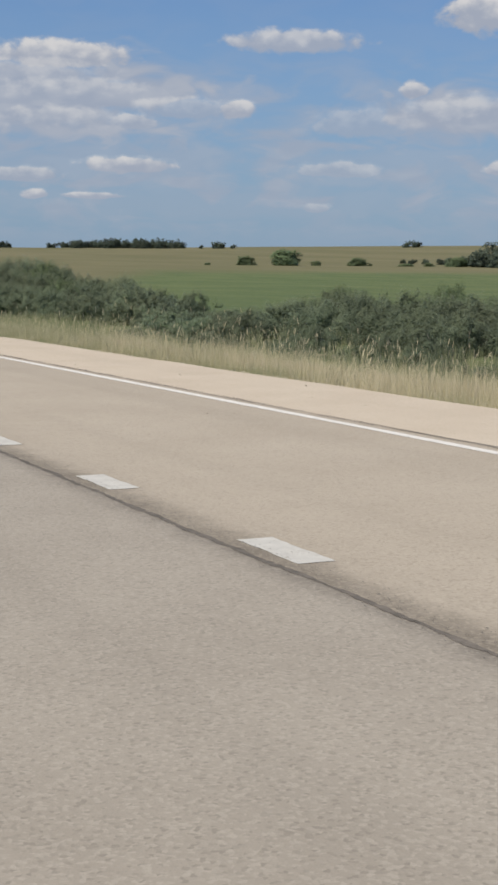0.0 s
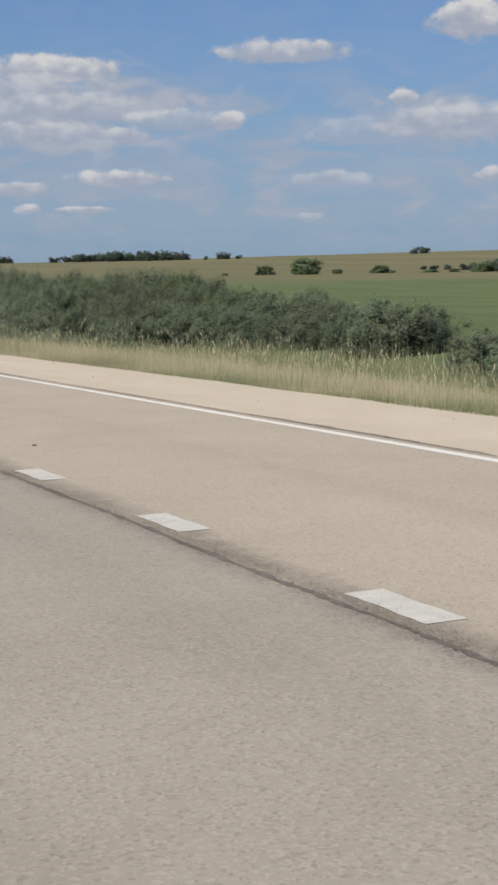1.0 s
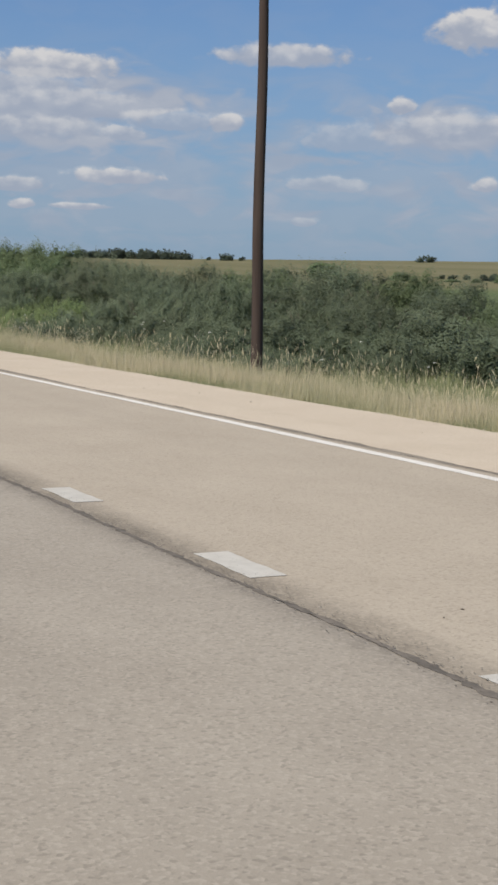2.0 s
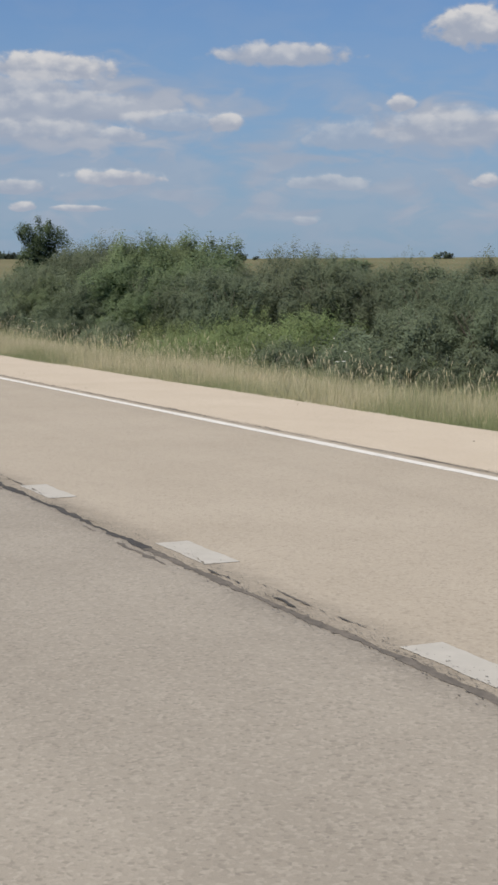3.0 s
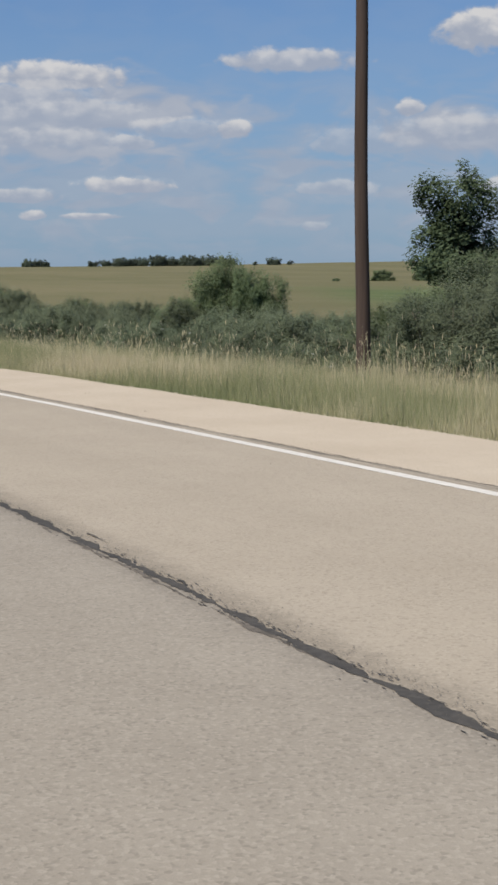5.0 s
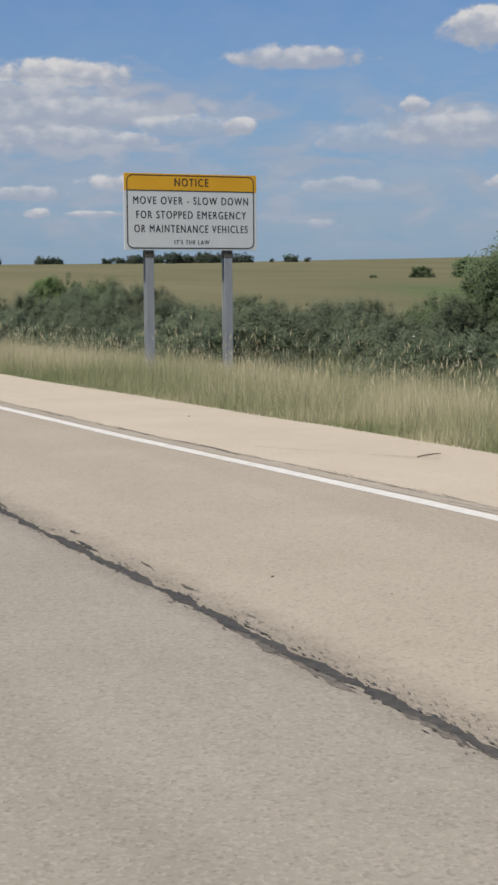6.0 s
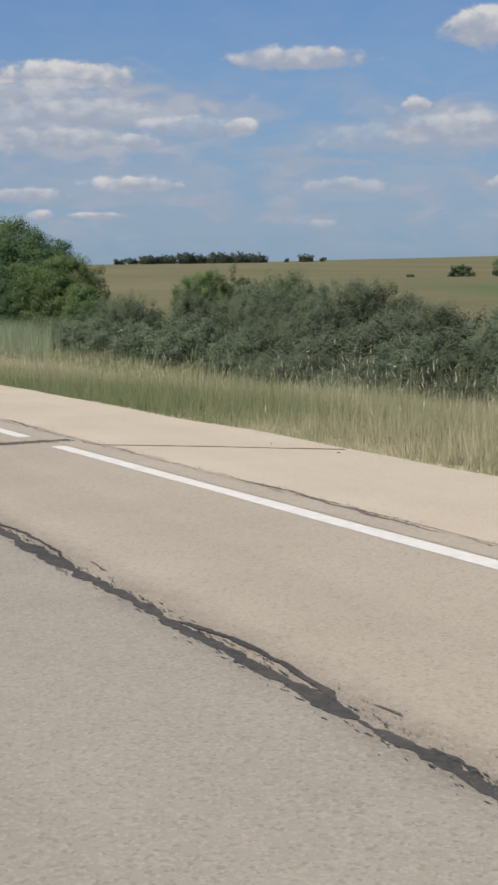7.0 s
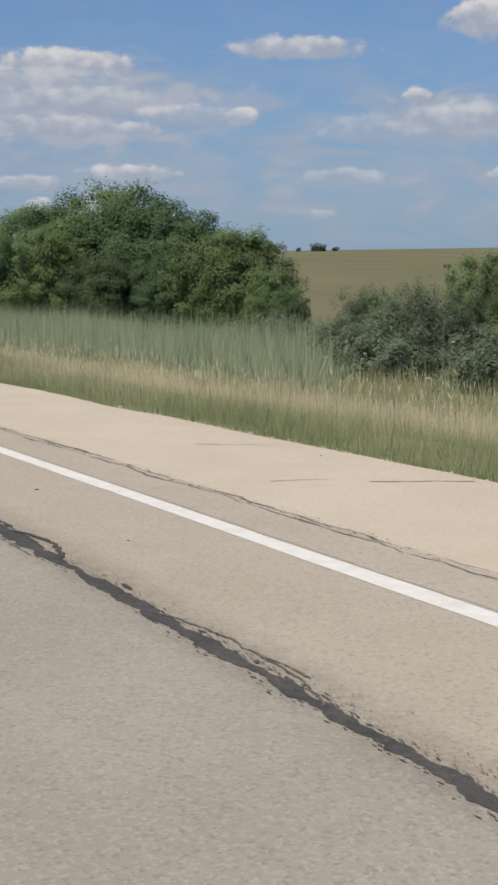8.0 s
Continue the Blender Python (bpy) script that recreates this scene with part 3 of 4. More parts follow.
n = 26000
fx = rnd.uniform(-262, -2, n)
lump = np.convolve(rnd.normal(0, 1, 2700), np.ones(9) / 3, "same")
keep = np.interp(-fx, np.linspace(0, 270, 2700), lump) + rnd.normal(0, 0.5, n) > np.interp(-fx, [0, 120, 190], [0.5, 0.25, -0.2])
fx = fx[keep]
n = len(fx)
fy = edge_y(fx) + np.interp(-fx, [0, 150, 200, 225, 245], [0.20, 0.21, 0.28, 0.42, 0.55]) + rnd.normal(-0.012, 1, n) * np.interp(-fx, [0, 180, 240], [0.022, 0.026, 0.036])
fs, fa = rnd.uniform(0.003, 0.011, n), rnd.uniform(0, 6.28, n)
corner = [np.stack([fx + fs * k * np.cos(fa + 1.57 * j), fy + fs * 0.7 * np.sin(fa + 1.57 * j), np.full(n, 0.0014)], -1) for j, k in ((0, 1.9), (1, 0.8), (2, 1.4), (3, 0.7))]
tagged(part("crack_grit", raw("crack_grit", np.stack(corner, 1).reshape(-1, 3), np.arange(4 * n).reshape(-1, 4)), GRIT), "dark grit and crumbs caught in the shoulder crack", "grit", kind="stuff")


# Short white dashes along the joint, up to where the joining lane merges.
def dash_mesh():
    bm = bmesh.new()
    n, pts = 12, []
    r = random.Random(4)
    for k in range(n + 1):
        pts.append((-0.64 * k / n, r.uniform(-0.006, 0.006)))
    low = [bm.verts.new((x, 0.0 + e, 0.0)) for x, e in pts]
    high = [bm.verts.new((x, 0.18 - e, 0.0)) for x, e in pts]
    for k in range(n):
        bm.faces.new((low[k], high[k], high[k + 1], low[k + 1]))
    bmesh.ops.recalc_face_normals(bm, faces=bm.faces)
    r = bmesh.ops.extrude_face_region(bm, geom=bm.faces[:])
    bmesh.ops.translate(bm, vec=(0, 0, 0.001), verts=[g for g in r["geom"] if isinstance(g, bmesh.types.BMVert)])
    me = bpy.data.meshes.new("lane_dash")
    bm.to_mesh(me)
    bm.free()
    me.materials.append(DASH_WHITE)
    return me


DASH = dash_mesh()
for k in range(-10, 48):
    d = new("lane_dash", DASH)
    d.matrix_basis = pose(-5.60 - 2.429 * k, 2.612, -0.001)
    tagged(d, "short worn white dash painted between the lanes", "road marking", "dashes along the lane joint")


def cross_crack(x, y0, y1, half, skew, name, label, mat=TAR):
    ys = np.arange(y0, y1, 0.08)
    n = len(ys)
    mid = x + skew * (ys - y0) + rag(n, 0.022)
    a, b = mid - half + rag(n, 0.006), mid + half + rag(n, 0.006)
    z = np.full(n, 0.001 if y0 < 4.5 else -0.009)
    v = np.concatenate([np.stack([a, ys, z], -1), np.stack([b, ys, z], -1)])
    i = np.arange(n - 1)
    tagged(part(name, raw(name, v, np.stack([i, i + n, i + n + 1, i + 1], -1)), mat), label, "crack", kind="structure")


def rough_joint(x, y0, y1):
    """A rutted joint across the lane: worn tar, darker cracks in it and broken bits round it."""
    ys = np.arange(y0, y1, 0.02)
    n = len(ys)
    bend = 0.03 * np.sin(ys * 2.6) + rag(n, 0.012)
    for name, mat, half, amp, shift, z, label in (("tar_cross_joint", TAR_WORN, 0.055, 0.035, 0.0, 0.0012, "worn tar over the rutted joint across the lane"), ("joint_crack", TAR, 0.016, 0.014, -0.045, 0.0018, "dark open crack along the joint across the lane"), ("joint_crack", TAR, 0.012, 0.012, 0.03, 0.0018, "dark open crack along the joint across the lane")):
        mid = x + bend + shift + rag(n, 0.008)
        w = np.abs(half + rag(n, amp * 0.6) + 0.02 * np.sin(ys * 5.1 + shift * 90)) * np.interp(ys, [y0, y0 + 0.6, y1], [1.25, 1.0, 0.8])
        v = np.concatenate([np.stack([mid - w, ys, np.full(n, z)], -1), np.stack([mid + w, ys, np.full(n, z)], -1)])
        i = np.arange(n - 1)
        tagged(part(name, raw(name, v, np.stack([i, i + n, i + n + 1, i + 1], -1)), mat), label, "crack", kind="structure")
    for name, mat, m, y_most, off, big, label in (("joint_grit", GRIT, 2600, y1, 0.0, 0.009, "dark grit strewn along the rutted joint"), ("broken_paving", CRUMB_DARK, 420, y0 + 0.75, 0.14, 0.02, "pale crumbs of broken paving beside the rutted joint")):
        cx, cy = x + off + rnd.normal(0, 0.075, m), rnd.uniform(y0 - 0.05, y_most, m)
        cs, ca = rnd.uniform(0.3, 1.0, m) * big, rnd.uniform(0, 6.28, m)
        foot = [np.stack([cx + cs * np.cos(ca + 2.09 * j), cy + cs * 0.8 * np.sin(ca + 2.09 * j), np.full(m, 0.0015)], -1) for j in range(3)]
        v = np.stack(foot + [np.stack([cx, cy, 0.0015 + 0.35 * cs], -1)], 1).reshape(-1, 3)
        k4 = 4 * np.arange(m)
        tagged(part(name, raw(name, v, np.concatenate([np.stack([k4 + a, k4 + b, k4 + 3], -1) for a, b in ((0, 1), (1, 2), (2, 0))])), mat), label, "gravel", kind="stuff")


rough_joint(-219.45, 2.46, 4.5)


def tar_loop(ends, out, half, mat, label):
    """A strand of tar that leaves the joint, bows out by the given reach and comes back."""
    xs = np.linspace(*ends, 60)
    u = np.linspace(0, 1, 60)
    mid = JOINT + out * np.sin(np.pi * u) ** 0.6 + np.interp(-xs, -xt, wand * 0.45) + rag(60, 0.006)
    w = half * (1 + 0.35 * np.sin(u * 17) * np.sin(u * 7 + 1)) + np.abs(rnd.normal(0, 0.15 * half, 60))
    v = np.concatenate([np.stack([xs, mid - w, np.full(60, 0.0028)], -1), np.stack([xs, mid + w, np.full(60, 0.0028)], -1)])
    i = np.arange(59)
    tagged(part("tar_loop", raw("tar_loop", v, np.stack([i, i + 60, i + 61, i + 1], -1)), mat), label, "tar seam", kind="structure")


for ends, out, half, mat in (((-210.6, -212.0), 0.105, 0.014, TAR), ((-213.3, -215.0), 0.10, 0.010, TAR), ((-216.0, -217.6), 0.085, 0.009, TAR), ((-242.75, -243.7), 0.125, 0.013, TAR), ((-240.0, -241.5), 0.11, 0.004, TAR_WORN), ((-178.9, -180.1), 0.06, 0.007, TAR), ((-108.6, -110.0), -0.09, 0.014, TAR_WORN), ((-135.2, -136.9), -0.07, 0.011, TAR)):
    tar_loop(ends, out, half, mat, "strand of tar that bows out from the sealed joint")
cross_crack(-219.05, 4.55, 6.36, 0.022, 0.87, "shoulder_cross_crack", "thin dark crack across the shoulder")
cross_crack(-134.2, 6.3, 7.8, 0.012, 0.1, "shoulder_cross_crack", "thin dark crack across the shoulder", CRACK)


for x, y0, y1, skew in ((-229.9, 4.65, 5.3, 0.25), (-247.3, 5.15, 5.75, 0.65), (-244.9, 4.7, 5.15, 0.1), (-244.65, 5.3, 6.0, 0.45), (-118.5, 6.2, 7.7, 0.15), (-96.0, 6.2, 7.7, 0.1), (-62.0, 6.3, 7.8, 0.15), (-188.6, 5.5, 6.4, 1.8)):
    cross_crack(x, y0, y1, 0.007, skew, "shoulder_cross_crack", "thin dark crack across the shoulder", CRACK)


def pebble_mesh():
    bm = bmesh.new()
    bmesh.ops.create_icosphere(bm, subdivisions=1, radius=1.0)
    r = random.Random(8)
    for v in bm.verts:
        v.co *= r.uniform(0.7, 1.15)
        v.co.z *= 0.55
    me = bpy.data.meshes.new("stone")
    bm.to_mesh(me)
    bm.free()
    me.materials.append(GRIT)
    return me


STONE = pebble_mesh()
for k in range(150):
    x = rnd.uniform(-258, -8)
    u = rnd.random()
    y = float(edge_y(x)) + 0.3 + u * (float(shoulder_y(x)) - float(edge_y(x)) - 0.4) if k % 3 else rnd.uniform(2.9, float(edge_y(x)) - 0.2)
    sz = rnd.uniform(0.004, 0.010)
    st = new("stone", STONE)
    st.matrix_basis = pose(x, y, (-0.012 if k % 3 else -0.003) + sz * 0.4, 0, 0, rnd.uniform(0, 360)) @ Matrix.Diagonal((sz * rnd.uniform(1, 2), sz, sz, 1))
    tagged(st, "small dark stone lying loose on the paving", "stone", "loose stones on the paving")


for x, y, wide_by in ((-20.74, 1.66, 0.045), (-41.8, 3.23, 0.035)):
    st = new("tar_lump", STONE)
    st.matrix_basis = pose(x, y, 0.003, 0, 0, 20) @ Matrix.Diagonal((wide_by, 0.6 * wide_by, 0.012, 1))
    tagged(st, "flat dark lump of tar stuck to the road", "tar lump", "tar lumps on the road")


# ---- road sign ----
def sign_text(body, size, x, z, parent, spacing=1.0, stretch=1.0, proud=0.0135):
    cu = bpy.data.curves.new("lettering", "FONT")
    cu.body, cu.size, cu.align_x, cu.align_y, cu.extrude, cu.space_character = body, size, "CENTER", "CENTER", 0.0006, spacing
    tmp = new("lettering", cu)
    me = bpy.data.meshes.new_from_object(tmp.evaluated_get(bpy.context.evaluated_depsgraph_get()))
    bpy.data.objects.remove(tmp)
    me.transform(Matrix.Diagonal((stretch, 1, 1, 1)))
    me.transform(pose(x, -proud, z, 90, 0, 0))
    me.materials.clear()
    bm = bmesh.new()
    bm.from_mesh(me)
    todo = set(bm.verts)
    while todo:
        seed = todo.pop()
        island, heap = {seed}, [seed]
        while heap:
            for e in heap.pop().link_edges:
                for v in e.verts:
                    if v not in island:
                        island.add(v)
                        heap.append(v)
        todo -= island
        one = bmesh.new()
        twin = {v: one.verts.new(v.co) for v in island}
        for f in {f for v in island for f in v.link_faces}:
            one.faces.new([twin[v] for v in f.verts])
        for back in (0.032 * size,):
            more = {v: one.verts.new(v.co + Vector((back, -0.0004, 0))) for v in island}
            for f in {f for v in island for f in v.link_faces}:
                one.faces.new([more[v] for v in f.verts])
        part("letter", one, BLACK, parent)
    bm.free()


def rounded(bm, w, h, r, y, ring=0.0):
    """A rounded plate, or a rounded band of width ring, in the local XZ plane."""
    def loop(w, h, r):
        out = []
        for cx, cz, a0 in ((w - r, h - r, 0), (r - w, h - r, 90), (r - w, r - h, 180), (w - r, r - h, 270)):
            out += [bm.verts.new((cx + r * math.cos(radians(a0 + k * 15)), y, cz + r * math.sin(radians(a0 + k * 15)))) for k in range(7)]
        return out
    a = loop(w, h, r)
    if ring:
        b = loop(w - ring, h - ring, max(r - ring, 0.01))
        for k in range(len(a)):
            j = (k + 1) % len(a)
            bm.faces.new((a[k], a[j], b[j], b[k]))
    else:
        bm.faces.new(a)


def road_sign(at, turn):
    """Two posts carry a wide panel: local X along the panel, -Y towards the traffic."""
    t = thing("road_sign", "wide white notice sign with an amber band on two grey posts", "road sign", at=at, turn=turn)
    W, H, foot = 1.41, 0.752, 3.0
    bm = bmesh.new()
    box(bm, -W, W, -0.012, 0.012, foot - H, foot + H, 0.004)
    panel = part("panel", bm, SIGN_WHITE, t, "white sheet panel")
    bm = bmesh.new()
    box(bm, -W + 0.002, W - 0.002, -0.0142, -0.0125, foot + H - 0.34, foot + H - 0.002)
    part("amber_band", bm, SIGN_AMBER, panel, "amber band across the top")
    bm = bmesh.new()
    rounded(bm, W - 0.055, H - 0.028, 0.13, -0.0150, 0.022)
    box(bm, -W + 0.065, W - 0.065, -0.0152, -0.0145, H - 0.345, H - 0.325)
    bmesh.ops.translate(bm, vec=(0, 0, foot), verts=bm.verts)
    part("border", bm, BLACK, panel, "black rounded border")
    for body, size, z, sp, st in (("NOTICE", 0.225, 0.575, 1.25, 0.76), ("MOVE OVER - SLOW DOWN", 0.215, 0.215, 1.28, 0.73), ("FOR STOPPED EMERGENCY", 0.215, -0.065, 1.28, 0.72),
                                  ("OR MAINTENANCE VEHICLES", 0.215, -0.34, 1.28, 0.69), ("IT'S THE LAW", 0.125, -0.60, 1.25, 0.8)):
        sign_text(body, size, 0, foot + z, panel, sp, st, 0.0155 if z > 0.4 else 0.0132)
    for x in (-0.88, 0.80):
        bm = bmesh.new()
        box(bm, x - 0.085, x + 0.085, 0.02, 0.038, -1.4, foot + H - 0.08, 0.003)
        box(bm, x - 0.085, x + 0.085, 0.162, 0.18, -1.4, foot + H - 0.08, 0.003)
        box(bm, x - 0.012, x + 0.012, 0.038, 0.162, -1.4, foot + H - 0.08)
        post = part("post", bm, POST, t, "grey steel beam post")
        # Added dark collar: the panel's shade on the post, built as a shape.
        bm = bmesh.new()
        box(bm, x - 0.092, x + 0.092, 0.012, 0.186, foot - H - 0.14, foot - H - 0.02, 0.005)
        part("shade_collar", bm, GRIT, post, "dark collar that stands for the panel's shade on the post")
    return t


sx, sy = -204.60, 11.60
road_sign((sx, sy, 2.92 - 3.0), 90 - 2.3)


# ---- delineator posts ----
def delineator(x, y, top, lean, label):
    t = thing("delineator_post", label, "roadside post", "delineator posts along the verge", at=(x, y, float(land_z(x, y)) - 0.02))
    h = top - float(land_z(x, y))
    bm = bmesh.new()
    for a, b, c, d in ((-0.008, 0.008, -0.003, 0.0), (-0.010, -0.007, 0.0, 0.014), (0.007, 0.010, 0.0, 0.014), (-0.015, -0.008, 0.011, 0.014), (0.008, 0.015, 0.011, 0.014)):
        box(bm, c, d, a, b, -0.3, h)
    part("post", bm, GALV, t, "galvanised steel channel post")
    bm = bmesh.new()
    bmesh.ops.create_cone(bm, cap_ends=True, segments=24, radius1=0.042, radius2=0.039, depth=0.012, matrix=pose(0.008, 0, h - 0.03, 0, 90, 0))
    refl = part("reflector", bm, REFLECTOR, t, "round white reflector")
    bm = bmesh.new()
    bmesh.ops.create_cone(bm, cap_ends=True, segments=6, radius1=0.008, radius2=0.008, depth=0.008, matrix=pose(0.017, 0, h - 0.03, 0, 90, 0))
    part("bolt", bm, GALV, refl)
    t.matrix_basis = pose(x, y, float(land_z(x, y)) - 0.02, 0, 0, 0) @ pose(0, 0, 0, lean[0], lean[1], -38)
    return t


delineator(-96.0, 10.0, 1.10, (0, 0), "slim galvanised delineator post with a round white reflector")
delineator(-158.4, 8.95, 1.2, (0, 0), "slim galvanised delineator post with a round white reflector")
delineator(-241.5, 6.86, 1.5, (-5.5, -1.5), "leaning galvanised delineator post with a round white reflector")


# ---- utility poles ----
def utility_pole(x, y, lean):
    z = float(land_z(x, y))
    t = thing("utility_pole", "tall dark wooden utility pole standing in the grass", "utility pole", "utility poles along the road", at=(x, y, z))
    bm = bmesh.new()
    n = 14
    tube(bm, [(lean * k / n * 12, 0.02 * math.sin(k * 0.9), -0.8 + 13.3 * k / n) for k in range(n + 1)], [0.145 - 0.05 * k / n for k in range(n + 1)], 16)
    part("pole", bm, POLE, t, smooth=True)
    return t


utility_pole(-88.85, 14.7, 0.0)
utility_pole(-172.0, 13.75, -0.012)


# ---- litter ----
def litter():
    t = thing("plastic_bottle", "blue plastic bottle with a white label on the shoulder", "bottle", at=(-138.35, 6.85, 0.028 - 0.012), turn=68)
    bm = bmesh.new()
    tube(bm, [(-0.10, 0, 0), (-0.095, 0, 0), (-0.03, 0, 0.001), (0.0, 0, -0.002), (0.05, 0, 0), (0.075, 0, 0.004), (0.09, 0, 0.004)], [0.028, 0.034, 0.035, 0.031, 0.034, 0.018, 0.013], 14)
    b = part("bottle", bm, BLUE, t, smooth=True)
    bm = bmesh.new()
    tube(bm, [(-0.045, 0, 0.001), (0.012, 0, 0)], [0.0362, 0.0352], 14)
    part("paper_wrap", bm, LABEL, b, "white paper wrap", smooth=True)
    bm = bmesh.new()
    tube(bm, [(0.09, 0, 0.004), (0.108, 0, 0.004)], [0.015, 0.015], 12)
    part("cap", bm, BLACK, b, "dark screw cap")
    t = thing("blue_carton", "small crushed blue carton lying beside the edge line", "litter box", at=(-196.9, 4.93, 0.0), turn=60)
    bm = bmesh.new()
    box(bm, -0.10, 0.10, -0.05, 0.05, 0, 0.085, 0.008)
    for v in bm.verts:
        v.co.x += 0.012 * math.sin(v.co.z * 40 + v.co.y * 20)
    c = part("carton", bm, BLUE, t)
    bm = bmesh.new()
    box(bm, 0.0, 0.045, -0.056, -0.052, 0.015, 0.05)
    part("paper_patch", bm, LABEL, c, "white printed patch")
    t = thing("tyre_strip", "curled strip of torn black tyre tread on the road", "tyre debris", at=(-30.25, 3.35, 0.004), turn=40)
    bm = bmesh.new()
    tube(bm, [(-0.32 + 0.08 * k, 0.03 * math.sin(k * 1.3), 0.012 + 0.01 * (k % 3 == 1)) for k in range(9)], [0.008, 0.014, 0.016, 0.014, 0.017, 0.015, 0.013, 0.012, 0.006], 6)
    part("strip", bm, RUBBER, t)


litter()


# ---- shrubs and trees ----
def ball(r, n):
    """Points spread in a ball, thicker towards its skin."""
    d = r.normal(0, 1, (n, 3))
    return d / np.linalg.norm(d, axis=1)[:, None] * (1.5 * r.uniform(0.10, 1.0, n) ** 0.5)[:, None]


def crown(seed, wide, tall, low, clumps, leaves, size, slim, upright, lobes, spread=0.17, taper=0.0, shoots=0):
    """Leaves in tufts over an uneven, lobed dome, with a few shoots on top; a mesh of many small leaf blades."""
    r = np.random.default_rng(seed)
    heads = np.stack([r.uniform(-0.62, 0.62, lobes) * wide, r.uniform(-0.62, 0.62, lobes) * wide, r.uniform(0.45, 1.0, lobes) * tall], -1)
    heads[0] = (0.05 * wide, 0, tall)
    heads[:, :2] *= (1 - taper * (heads[:, 2:] / tall) ** 2)
    reach = r.uniform(0.30, 0.52, lobes) * wide
    k = r.integers(0, lobes, clumps)
    d = r.normal(0, 1, (clumps, 3))
    d /= np.linalg.norm(d, axis=1)[:, None]
    rad = reach[k] * r.uniform(0.35, 1.0, clumps) ** 0.6
    c = heads[k] + d * rad[:, None] * np.array([1, 1, 0.9]) - np.array([0, 0, 1]) * reach[k][:, None] * 0.55
    drop = r.random(clumps) < 0.45
    c[drop, 2] = low + (c[drop, 2] - low) * r.uniform(0.1, 0.85, drop.sum())
    c[:, 2] = np.maximum(c[:, 2], low + r.uniform(0, 0.5, clumps))
    stretch = np.ones(clumps)
    if shoots:
        high = np.argsort(c[:, 2] + 0.5 * r.random(clumps))[-shoots:]
        c[high, 2] += r.uniform(0.0, 0.22, shoots)
        stretch[high] = 1.2
    n = clumps * leaves
    own = np.repeat(np.arange(clumps), leaves)
    big = r.uniform(0.6, 1.3, clumps)[own]
    p = ball(r, n) * np.array([1, 1, 1 + 1.5 * upright]) * spread * big[:, None]
    p[:, 2] *= stretch[own]
    p[:, :2] *= (1.15 - 0.55 * np.clip(p[:, 2] / (spread * (1 + 1.5 * upright) * 1.6), -1, 1) * upright)[:, None] / np.sqrt(stretch[own])[:, None]
    mid = c[own] + p
    away = c - np.array([0, 0, 0.45 * tall])
    away /= np.linalg.norm(away, axis=1)[:, None] + 1e-6
    puff = 0.55 * p / (np.linalg.norm(p, axis=1)[:, None] + 1e-6) + 0.55 * away[own]
    facing = puff + np.array([0, 0, 0.35]) + r.normal(0, 0.38, (n, 3))
    axis = np.cross(facing, r.normal(0, 1, (n, 3)) + np.array([1.5, 0.0, 0.0]) * upright * np.sign(r.normal(0, 1, (n, 1))))
    axis /= np.linalg.norm(axis, axis=1)[:, None] + 1e-6
    side = np.cross(axis, facing)
    side /= np.linalg.norm(side, axis=1)[:, None] + 1e-6
    ln = size * r.uniform(0.6, 1.35, n)[:, None]
    v = np.stack([mid - axis * ln * 0.5, mid + side * ln * slim, mid + axis * ln * 0.5, mid - side * ln * slim], 1).reshape(-1, 3)
    v[:, 2] *= tall / np.percentile(v[:, 2], 99.93)
    me = raw("crown", v, np.arange(4 * n).reshape(-1, 4))
    me.attributes.new("tone", "FLOAT", "POINT").data.foreach_set("value", np.repeat(r.random(clumps)[own], 4).astype(np.float32))
    me.attributes.new("puff", "FLOAT_VECTOR", "POINT").data.foreach_set("vector", np.repeat(puff, 4, axis=0).astype(np.float32).ravel())
    return me


def stems(seed, wide, tall, count, thick, fork):
    r = random.Random(seed)
    bm = bmesh.new()
    for k in range(count):
        a = 2 * math.pi * k / count + r.uniform(-0.4, 0.4)
        b = (r.uniform(0, 0.12) * math.cos(a) * wide, r.uniform(0, 0.12) * math.sin(a) * wide)
        pts, rad = [], []
        for j in range(6):
            f = j / 5
            spread = 0.42 * wide * f ** 1.3 * fork
            pts.append((b[0] + spread * math.cos(a) + r.uniform(-0.06, 0.06), b[1] + spread * math.sin(a) + r.uniform(-0.06, 0.06), -0.3 + f * tall * r.uniform(0.80, 0.86)))
            rad.append(thick * (1 - 0.85 * f))
        tube(bm, pts, rad, 6)
        for j in (2, 3, 4):
            p = Vector(pts[j])
            q = p + Vector((r.uniform(-1, 1) * 0.25 * wide, r.uniform(-1, 1) * 0.25 * wide, tall * r.uniform(0.1, 0.22)))
            tube(bm, [p, (p + q) / 2 + Vector((0, 0, 0.1)), q], [rad[j] * 0.6, rad[j] * 0.4, rad[j] * 0.12], 5)
    me = bpy.data.meshes.new("stems")
    bm.to_mesh(me)
    bm.free()
    return me


KINDS = {}


def shrub_kind(key, name, label, category, group, leaf, c_args, s_args, wood="branch_frame"):
    t = thing(name, label, category, group)
    part(wood, stems(*s_args), BARK, t, "grey-brown woody " + wood.replace("_", " "), smooth=True)
    part("crown", crown(*c_args), leaf, t)
    KINDS[key] = [t, False]


